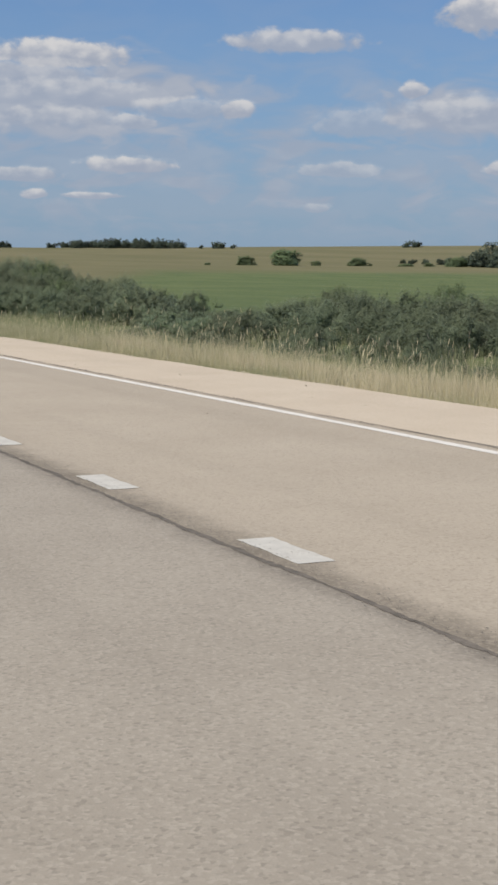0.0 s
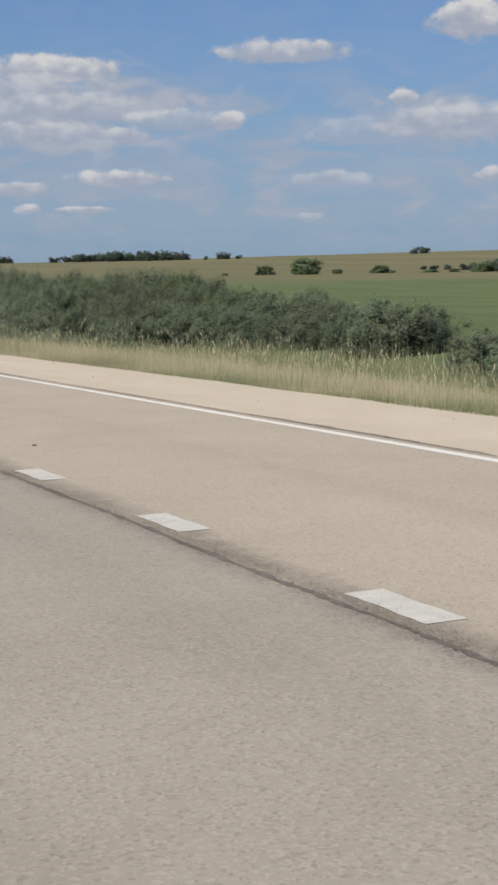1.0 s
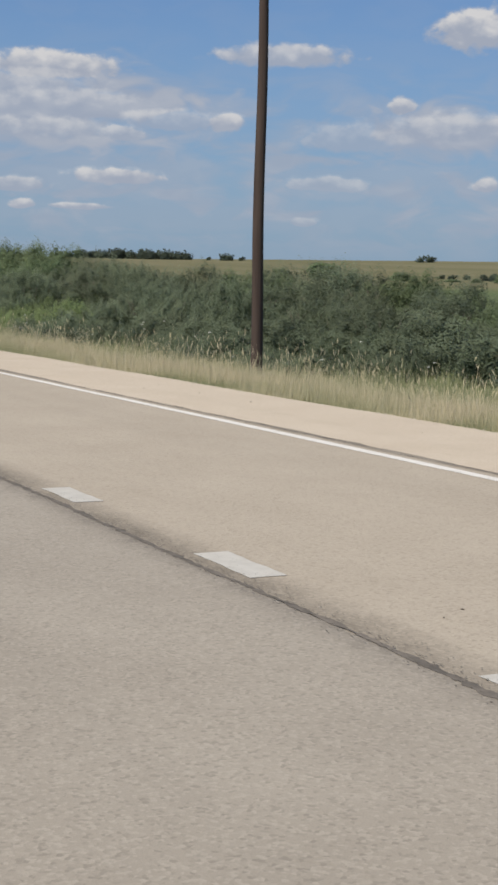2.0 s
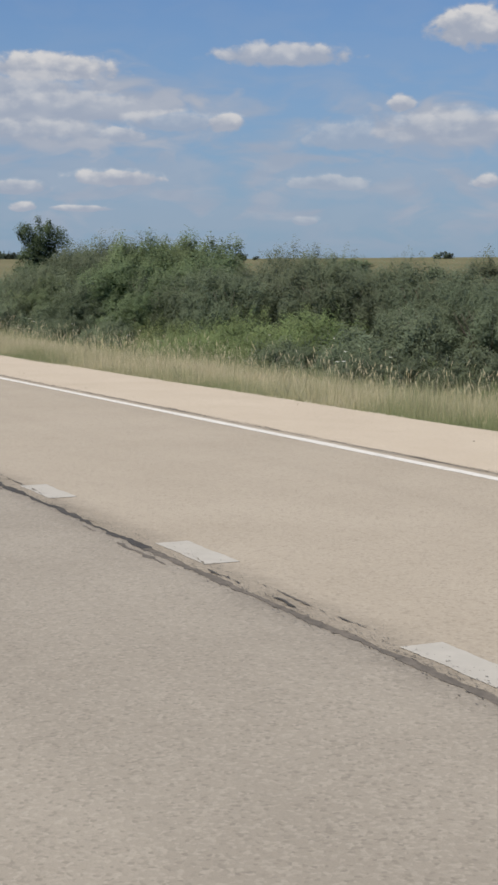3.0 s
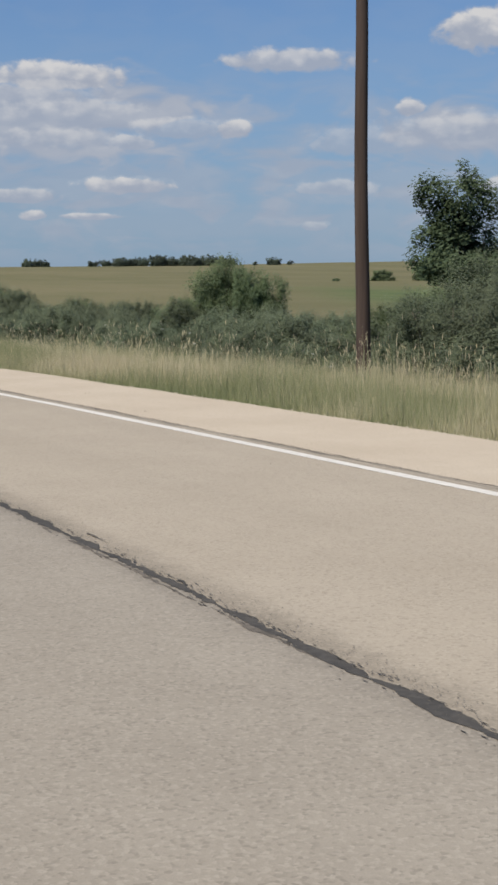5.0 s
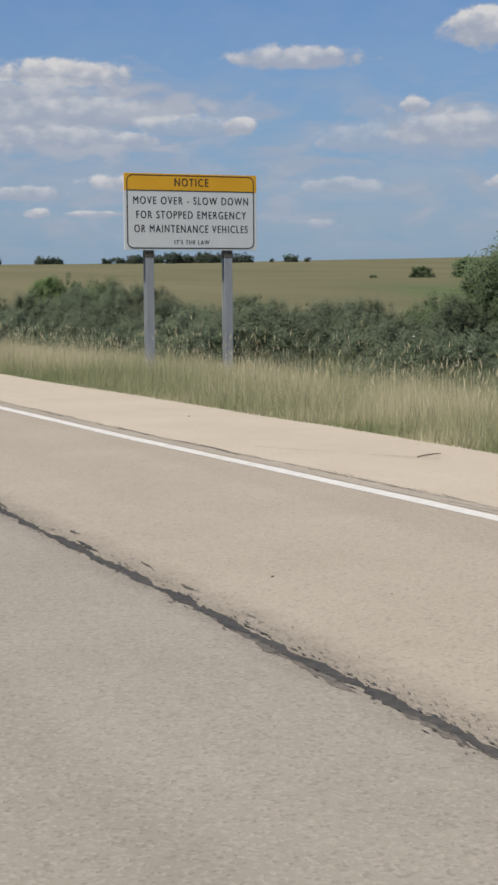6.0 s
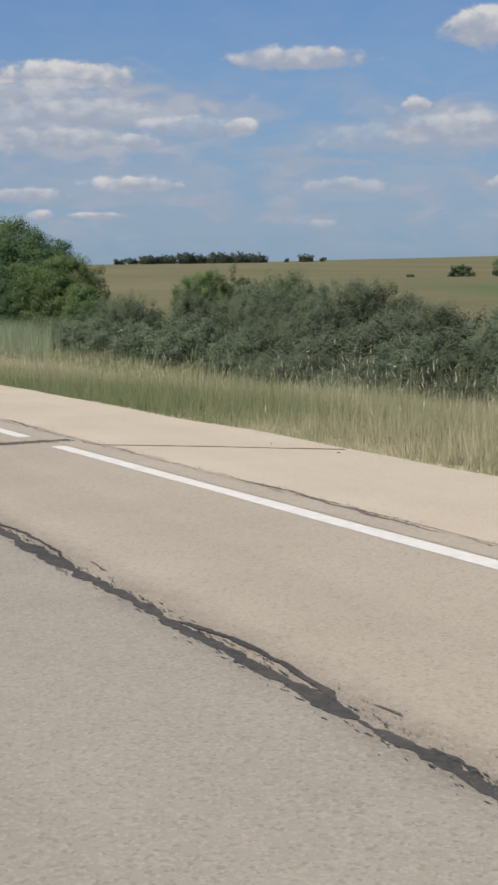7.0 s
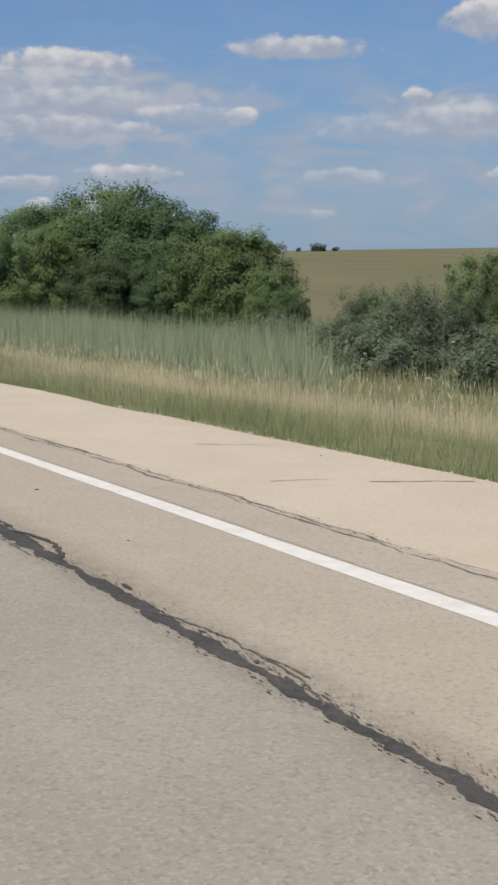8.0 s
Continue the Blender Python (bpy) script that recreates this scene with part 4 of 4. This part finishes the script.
SHRUBS = "shrubs along the ditch"
for i in range(3):
    shrub_kind("grey%d" % i, "shrub", "dense grey-green upright shrub behind the ditch", "shrub", SHRUBS, LEAF_GREY, (20 + i, 2.5, 4.0, 0.0, 540, 100, 0.085, 0.24, 0.7, 22, 0.172, 0.2, 14), (20 + i, 2.4, 3.8, 7, 0.05, 1.0))
for i in range(2):
    shrub_kind("mid%d" % i, "shrub", "rounded mid-green leafy shrub behind the ditch", "shrub", SHRUBS, LEAF_MID, (30 + i, 2.4, 3.6, 0.0, 460, 100, 0.088, 0.28, 0.5, 18, 0.185, 0.25, 14), (30 + i, 2.2, 3.2, 6, 0.05, 1.0))
for i in range(2):
    shrub_kind("squat%d" % i, "shrub", "low grey-green shrub at the edge of the thicket", "shrub", SHRUBS, LEAF_GREY, (24 + i, 2.2, 1.9, 0.0, 380, 90, 0.085, 0.24, 0.6, 16, 0.145, 0.1, 6), (24 + i, 2.0, 1.5, 6, 0.03, 1.0))
for i in range(2):
    shrub_kind("low%d" % i, "low_bush", "low bright green bush of weeds in the ditch", "bush", "low bushes in the ditch", LEAF_WEED, (40 + i, 2.4, 1.5, 0.0, 420, 56, 0.085, 0.17, 0.8, 12, 0.12, 0.0, 10), (40 + i, 2.0, 1.2, 6, 0.02, 1.0))
for i in range(2):
    shrub_kind("box%d" % i, "broadleaf_tree", "bright green broadleaf tree with a dense spreading crown", "tree", "trees beyond the cattails", LEAF_BRIGHT, (50 + i, 3.4, 6.0, 0.3, 300, 170, 0.13, 0.28, 0.0, 17, 0.34, 0.25), (50 + i, 3.2, 5.2, 5, 0.11, 0.9), "trunk")
for i in range(2):
    shrub_kind("oak%d" % i, "broadleaf_tree", "dark green broadleaf tree with a dense spreading crown", "tree", "trees beyond the cattails", LEAF_OAK, (55 + i, 3.2, 6.0, 0.3, 300, 170, 0.13, 0.28, 0.0, 17, 0.34, 0.25), (55 + i, 3.2, 5.2, 5, 0.11, 0.9), "trunk")
shrub_kind("pale", "shrub", "silvery pale green spreading shrub in the ditch", "shrub", "silvery shrubs in the ditch", LEAF_PALE, (45, 2.2, 2.1, 0.0, 330, 46, 0.15, 0.17, 0.5, 12, 0.15, 0.1, 6), (45, 2.0, 1.7, 6, 0.03, 1.0))
shrub_kind("cotton", "round_tree", "single upright tree with a rounded dense crown", "tree", "", LEAF_LONE, (67, 1.6, 5.8, 2.6, 420, 110, 0.10, 0.28, 0.4, 22, 0.16, 0.2, 2), (60, 1.2, 5.2, 4, 0.085, 0.7), "trunk")
for i in range(2):
    shrub_kind("far%d" % i, "distant_tree", "dark distant tree on the farmland", "tree", "distant trees on the ridge", LEAF_DARK, (70 + i, 3.6, 4.0, 0.0, 240, 30, 0.34, 0.3, 0.1, 9, 0.30), (70 + i, 2.0, 3.4, 3, 0.12, 0.8), "trunk")


shrub_kind("meadow", "meadow_bush", "rounded dark green bush out on the meadow", "bush", "bushes on the meadow", LEAF_MID, (75, 3.2, 3.4, 0.0, 260, 30, 0.32, 0.3, 0.1, 12, 0.34, 0.6), (75, 2.0, 2.8, 4, 0.10, 0.8))


def grow(key, x, y, scale, turn, sink=0.0, girth=0.0):
    t, used = KINDS[key]
    m = pose(x, y, float(land_z(x, y)) - sink, 0, 0, turn)
    ob = copy_thing(t, m) if used else t
    KINDS[key][1] = True
    ob.matrix_basis = m @ Matrix.Diagonal((girth or scale, girth or scale, scale, 1))
    return ob


# Height of the thicket's top above the road, along X.
TOP = ([40, 30, -50, -58, -63, -67, -74, -80, -86, -90, -97, -110, -120, -132, -146, -152, -156, -159, -163, -167, -170, -173, -177, -182, -184.5, -187, -189, -191, -194, -197, -202, -206, -211, -216, -222, -232, -238, -242, -246, -249, -254, -257, -262, -265, -269, -276, -283, -290, -300, -340],
       [0.8, 0.8, 0.6, 1.1, 1.0, -0.6, -0.9, -0.9, -0.2, 0.5, 1.0, 1.6, 2.4, 2.7, 2.8, 3.0, 3.6, 3.5, 3.1, 3.6, 4.6, 4.95, 4.95, 4.6, 4.4, 4.3, 4.0, 3.5, 2.7, 2.1, 1.4, 1.0, 0.7, 0.6, 0.7, 1.2, 1.1, 1.0, 1.25, 1.2, 1.05, 1.0, 0.8, 1.7, 2.0, 2.4, 2.2, 1.8, 2.0, 1.5])


def thicket_top(x):
    return float(np.interp(-x, [-v for v in TOP[0]], TOP[1]))


r = random.Random(77)
x = -8.0
while x > -290:
    for row, (yy, part_of) in enumerate(((24.2, 0.34), (27.2, 0.58), (30.2, 0.78), (33.2, 0.92), (36.4, 1.0))):
        px, py = x + r.uniform(-1.6, 1.6), yy + r.uniform(-1.5, 1.5) - (1.5 if x < -225 else 0)
        foot = float(land_z(px, py))
        h = (thicket_top(px) - foot) * part_of * r.uniform(0.92, 1.14)
        if h < 0.6 or (row < 2 and (-158 < px < -140 or -98 < px < -62)) or (row == 2 and -154 < px < -143) or (row < 1 and px < -262):
            continue
        if row in (1, 3) and r.random() < 0.25:
            continue
        key = ("grey%d" % r.randrange(3)) if r.random() < 0.74 else ("mid%d" % r.randrange(2))
        if h < 2.5:
            key = "squat%d" % r.randrange(2)
        s = h / {"g": 4.0, "m": 3.6, "s": 1.9}[key[0]]
        grow(key, px, py, max(s, 0.35), r.uniform(0, 360), 0.05, max(s, 0.75) * r.uniform(1.0, 1.3))
    x -= r.uniform(3.1, 4.0)
for px, py, s in ((-140.5, 26.5, 1.2), (-142.5, 25.0, 1.2), (-143.5, 28, 1.7), (-145.5, 29.5, 1.9), (-147, 26.5, 1.5), (-148.5, 29, 1.8), (-150, 27, 1.5), (-151.5, 29.5, 1.75), (-152.5, 26.5, 1.35), (-154.5, 28.5, 1.5), (-156.5, 26.5, 1.2), (-145, 24.5, 1.0), (-149.5, 24.5, 1.0), (-128, 24.5, 0.9), (-122, 24.0, 0.7), (-253, 23.5, 0.6), (-250, 23, 0.5)):
    grow("low%d" % r.randrange(2), px, py, s * 0.85, r.uniform(0, 360), 0.05, max(s * 0.8, 0.8))
grow("cotton", -201.8, 35.8, 1.42, 40, 0.05, 1.8)
for px, py, tall_by, wide_by in ((-228.2, 36.5, 1.45, 1.3), (-230.2, 35.8, 1.2, 1.05), (-226.4, 37.2, 1.25, 1.05)):
    grow("mid0", px, py, tall_by, 90 + 70 * px, 0.05, wide_by)
for px, py, tall_by in ((-64.0, 26.5, 0.72), (-67.5, 27.0, 0.8), (-71.5, 28.0, 0.85), (-82.0, 31.0, 1.1), (-85.0, 32.0, 1.25), (-234.6, 23.6, 0.98), (-238.0, 24.6, 1.12), (-241.4, 25.2, 0.95)):
    grow("pale", px, py, tall_by, 55 * px, 0.05, 1.0)
for px, py, s, k in ((-308.5, 32, 1.03, "box0"), (-304, 32, 0.97, "box1"), (-300, 31.5, 0.62, "box1"), (-311, 30, 0.6, "oak0"), (-297.5, 31, 0.42, "oak0"), (-321, 33.5, 1.36, "oak1"), (-326, 34, 1.57, "oak0"),
                     (-333, 34, 1.66, "box1"), (-341, 34, 1.64, "oak0"), (-350, 35, 1.6, "box0"), (-358, 36, 1.5, "oak1"), (-317.5, 29.5, 0.85, "oak0"), (-329, 29.5, 1.15, "box0"), (-338, 29, 1.1, "oak1"),
                     (-346, 30, 1.2, "box1"), (-312.5, 31, 0.8, "oak1"), (-323, 29.5, 0.75, "oak1"), (-280.6, 32.5, 0.76, "box0"), (-284.6, 33, 0.70, "box1")):
    grow(k, px, py, s, r.uniform(0, 360), 0.1, 0.56 if px > -290 else 0.0)


# Bushes out on the meadow, and woods on the ridge: bearing from +Y towards -X, distance, size.
def afar(bearing, dist, size, key, girth=0.0):
    a = radians(bearing)
    grow(key, -math.sin(a) * dist, math.cos(a) * dist, size, r.uniform(0, 360), 0.3, girth)


for b, size, girth in ((66.7, 0.45, 0.7), (65.20, 1.43, 1.95), (63.72, 2.38, 3.3), (62.5, 0.8, 1.15), (60.85, 1.27, 2.05), (59.05, 0.5, 1.7), (58.15, 0.65, 1.0), (57.1, 1.45, 2.4)):
    afar(b - 0.07, 800, 1.14 * size, "meadow", 1.14 * girth)
for k in range(32):
    afar(72.1 - 4.3 * k / 31 + r.uniform(-0.1, 0.1), 1700 + r.uniform(-30, 60), r.uniform(1.7, 3.2) * (0.75 if k < 7 else 1.0), "far%d" % (k % 2))
for b, size in ((72.75, 1.6), (72.5, 1.5), (74.6, 2.2), (74.9, 2.3), (74.35, 2.0), (66.85, 1.1), (66.3, 2.2), (66.1, 2.0), (65.6, 1.2), (58.95, 1.8), (58.7, 2.1), (58.5, 1.7), (76.5, 2.5), (77.2, 2.6), (77.9, 2.3)):
    afar(b, 1690, size, "far%d" % r.randrange(2))
for b, dist, size in ((56.3, 820, 2.2), (55.75, 800, 3.4), (55.4, 790, 2.6), (55.0, 800, 3.9), (54.5, 790, 3.1), (53.9, 800, 3.3), (56.8, 830, 1.5), (57.3, 850, 1.2), (57.7, 860, 1.0), (58.2, 880, 0.9), (58.7, 890, 0.8), (59.1, 900, 0.7)):
    afar(b, dist, size, "far%d" % r.randrange(2))


# ---- grass, reeds ----
def drift_field(seed, cell):
    """A smooth random field over the plan, 0 to 1, with features of about the given size."""
    table = np.random.default_rng(seed).random((997,))

    def f(x, y):
        u, v = np.asarray(x) / cell + 5000, np.asarray(y) / cell + 500
        i, j = np.floor(u).astype(int), np.floor(v).astype(int)
        a, b = u - i, v - j
        a, b = a * a * (3 - 2 * a), b * b * (3 - 2 * b)
        at = lambda p, q: table[(p * 131 + q * 367 + (p * q) % 89) % 997]
        return (at(i, j) * (1 - a) + at(i + 1, j) * a) * (1 - b) + (at(i, j + 1) * (1 - a) + at(i + 1, j + 1) * a) * b
    return f


PATCH, TUFT, MOTTLE = drift_field(1, 4.5), drift_field(2, 0.55), drift_field(3, 1.3)


def grass(name, label, seed, n, x_span, y_of, height, width, lean, dryness, keep=None, mat=None, category="grass"):
    """Leaning, tapering blades; each holds how dry it is."""
    r = np.random.default_rng(seed)
    x = r.uniform(*x_span, n)
    y = y_of(r, x)
    k = r.random(n) < (0.7 + 0.3 * TUFT(x, y) if keep is None else keep(x, y))
    x, y = x[k], y[k]
    n = len(x)
    h = height(x, y) * r.uniform(0.4, 1.2, n) * (0.66 + 0.58 * TUFT(x + 31, y))
    a, face = r.uniform(0, 2 * np.pi, n), r.normal(0.3, 0.8, n)
    out = np.stack([np.cos(a), np.sin(a), np.zeros(n)], -1)
    side = np.stack([np.cos(face), np.sin(face), np.zeros(n)], -1) * (width * r.uniform(0.6, 1.35, n))[:, None]
    tip = np.minimum(lean * np.abs(r.normal(0, 1, n)), 0.9)
    base = np.stack([x, y, land_z(x, y) - 0.02], -1)
    end = base + np.array([0, 0, 1.0]) * (h * (1 - 0.4 * tip))[:, None] + out * (h * tip)[:, None]
    me = raw(name, np.stack([base - side, base + side, end], 1).reshape(-1, 3), np.arange(3 * n).reshape(-1, 3))
    me.attributes.new("tip", "FLOAT", "POINT").data.foreach_set("value", np.tile([0.0, 0.0, 1.0], n).astype(np.float32))
    d = np.clip(dryness(x, y) + r.normal(0, 0.2, n), 0, 1)
    me.attributes.new("dry", "FLOAT", "POINT").data.foreach_set("value", np.repeat(d, 3).astype(np.float32))
    tagged(part(name, me, mat or BLADE), label, category, kind="stuff")
    return end


def beyond(depth, power=1.0, start=-0.06):
    return lambda r, x: shoulder_y(x) + start + depth * r.random(len(x)) ** power


def verge_dry(x, y):
    """How dry the verge stands: straw-coloured at first, greener further on, green along the paving."""
    d = y - shoulder_y(x)
    far_on = np.interp(-x, [0, 60, 100, 135, 165, 190, 215, 228, 300], [0.80, 0.78, 0.68, 0.62, 0.50, 0.48, 0.40, 0.2, 0.12])
    edge = np.interp(d, [0, 0.5, 1.4, 3.2, 5.0, 7.0], [-0.30, -0.18, 0.05, 0.16, 0.10, -0.1])
    band = np.interp(-x, [218, 235], [0, 0.6]) * np.interp(d, [2.4, 3.6, 6.0, 7.5], [0, 1, 1, 0])
    return far_on + edge + band + 1.2 * (PATCH(x, y) - 0.5) + 0.9 * (MOTTLE(x, y) - 0.5) + 0.6 * (TUFT(x + 5, y) - 0.5)


def verge_tall(x, y):
    d = y - shoulder_y(x)
    return np.interp(d, [0, 0.25, 0.8, 1.6, 4.0, 7.0], [0.09, 0.23, 0.43, 0.51, 0.55, 0.56]) * np.interp(-x, [0, 140, 165, 212, 235], [1, 1, 1.2, 1.2, 0.75]) * (0.75 + 0.5 * PATCH(x + 9, y))


grass("verge_grass", "mixed green and straw-coloured grass along the road verge", 1, 1500000, (-300, 0), beyond(7.0, 1.25), verge_tall, 0.0030, 0.5, verge_dry)
grass("low_grass", "short grass creeping over the edge of the paving", 7, 300000, (-290, 0), beyond(1.6, 1.5, -0.12), lambda x, y: np.interp(y - shoulder_y(x), [-0.1, 0.1, 1.0], [0.03, 0.10, 0.22]), 0.0045, 0.5, lambda x, y: verge_dry(x, y) - 0.05, lambda x, y: np.clip(np.interp(y - shoulder_y(x), [-0.12, 0.0, 0.2], [0.03, 0.25, 1.0]) * (0.3 + 1.1 * MOTTLE(x + 3, y)), 0, 1))
tips = grass("grass_stalks", "tall thin dry grass stalks standing above the verge", 3, 80000, (-300, 0), beyond(6.6, 0.7, 0.5), lambda x, y: 1.2 * verge_tall(x, y) + 0.13, 0.0013, 0.25, lambda x, y: verge_dry(x, y) + 0.45, lambda x, y: np.clip(1.6 * verge_dry(x, y) - 0.35, 0.03, 1) * TUFT(x + 7, y))
rs = np.random.default_rng(9)
n = len(tips)
ln, sd = rs.uniform(0.06, 0.13, n)[:, None], rs.uniform(0, 2 * np.pi, n)
side = np.stack([np.cos(sd), np.sin(sd), np.zeros(n)], -1) * rs.uniform(0.003, 0.007, n)[:, None]
bend = np.stack([rs.normal(0, 0.3, n), rs.normal(0, 0.3, n), np.ones(n)], -1) * ln
v = np.stack([tips - bend * 0.3, tips + bend * 0.3 + side, tips + bend * 0.9, tips + bend * 0.3 - side], 1).reshape(-1, 3)
tagged(part("seed_heads", raw("seed_heads", v, np.arange(4 * n).reshape(-1, 4)), SEED), "pale straw seed heads above the verge grass", "seed heads", kind="stuff")
grass("ditch_grass", "rank green grass in the ditch", 5, 150000, (-300, -6), lambda r, x: r.uniform(13, 28, len(x)), lambda x, y: 0.55 + 0.7 * PATCH(x, y), 0.010, 0.35, lambda x, y: 0.12 + 0.3 * (MOTTLE(x, y) - 0.5))
grass("bank_weeds", "rank green weeds on the bank above the ditch", 15, 150000, (-262, -4), lambda r, x: shoulder_y(x) + r.uniform(5.2, 10.5, len(x)), lambda x, y: 0.42 + 0.35 * PATCH(x + 40, y), 0.007, 0.4, lambda x, y: 0.18 + 0.5 * (PATCH(x, y) - 0.5) + 0.4 * (TUFT(x, y) - 0.5))
grass("tan_grass", "strip of tan grass along the foot of the bank before the cattails", 10, 130000, (-360, -215), lambda r, x: shoulder_y(x) + r.uniform(5.6, 8.6, len(x)), lambda x, y: 0.34 + 0.3 * MOTTLE(x, y), 0.006, 0.3, lambda x, y: 0.75 + 0.6 * (PATCH(x, y) - 0.5))


def reeds(x, y):
    return np.clip((-236.5 - 1.8 * y + 1.5 * np.sin(y) - x) / 3.0, 0.004, 1) * (0.4 + 0.6 * TUFT(x, y))


grass("cattails", "dense bed of pale green cattails in the wet ditch", 4, 130000, (-360, -258), lambda r, x: r.uniform(15.5, 27.0, len(x)), lambda x, y: 1.6 + 0.5 * PATCH(x, y), 0.013, 0.24, lambda x, y: 0 * x, reeds, REED, "cattails")
grass("post_grass", "tuft of grass round the foot of the leaning post", 12, 1500, (-242.6, -240.4), lambda r, x: r.uniform(6.3, 7.2, len(x)), lambda x, y: 0.3 + 0 * x, 0.004, 0.35, lambda x, y: 0.3 + 0 * x)
SEAM_OUT = ([0, 150, 200, 225, 245], [0.20, 0.21, 0.28, 0.42, 0.55])
grass("crack_weeds", "small weeds rooted in the shoulder crack", 6, 5000, (-260, 0), lambda r, x: edge_y(x) + np.interp(-x, *SEAM_OUT) + r.normal(0, 0.015, len(x)), lambda x, y: 0.045 + 0 * x, 0.005, 0.7, lambda x, y: 0.3 + 0 * x, lambda x, y: 1.0 * (MOTTLE(x, 0 * y) > np.interp(-x, [0, 170, 190], [0.86, 0.84, 0.72])))
heads = grass("wildflower_stems", "thin green stems of wildflowers in the ditch", 41, 90, (-300, -90), lambda r, x: r.uniform(17, 26, len(x)), lambda x, y: 1.5 + 0 * x, 0.004, 0.15, lambda x, y: 0 * x)
rs = np.random.default_rng(41)
n = len(heads)
fr = rs.uniform(0.03, 0.065, n)
ring = [heads + np.stack([fr * np.cos(q), fr * np.sin(q), 0 * fr + 0.012 * np.sin(3 * q)], -1) for q in np.linspace(0, 5.6, 9)]
tagged(part("wildflowers", raw("wildflowers", np.stack(ring, 1).reshape(-1, 3), np.arange(9 * n).reshape(-1, 9)), PETAL), "scattered flat white wildflower heads in the ditch", "wildflowers", kind="stuff")
n = 9000
rs = np.random.default_rng(31)
cx = rs.uniform(-258, -6, n)
cy = shoulder_y(cx) - np.abs(rs.normal(0, 0.09, n)) + 0.05
cs = rs.uniform(0.004, 0.016, n) * (np.sin(cx * 0.7) + np.sin(cx * 0.23 + 1) > -0.2)
ca = rs.uniform(0, 6.28, n)
foot = [np.stack([cx + cs * np.cos(ca + 2.09 * j), cy + cs * 0.8 * np.sin(ca + 2.09 * j), np.full(n, -0.0115)], -1) for j in range(3)]
peak = np.stack([cx, cy, -0.0115 + cs * 0.75], -1)
v = np.stack(foot + [peak], 1).reshape(-1, 3)
k4 = 4 * np.arange(n)
tris = np.concatenate([np.stack([k4 + a, k4 + b, k4 + 3], -1) for a, b in ((0, 1), (1, 2), (2, 0))])
tagged(part("crumbled_gravel", raw("crumbled_gravel", v, tris), CRUMB), "crumbs of broken paving along the shoulder's outer edge", "gravel", kind="stuff")
stick = thing("stick", "thin dark stick lying on the paved shoulder", "stick", at=(-187.24, 6.42, -0.008), turn=108)
bm = bmesh.new()
tube(bm, [(-0.16, 0.0, 0.006), (-0.05, 0.012, 0.008), (0.06, -0.004, 0.012), (0.15, 0.014, 0.006)], [0.004, 0.006, 0.005, 0.003], 6)
part("twig", bm, BARK, stick)
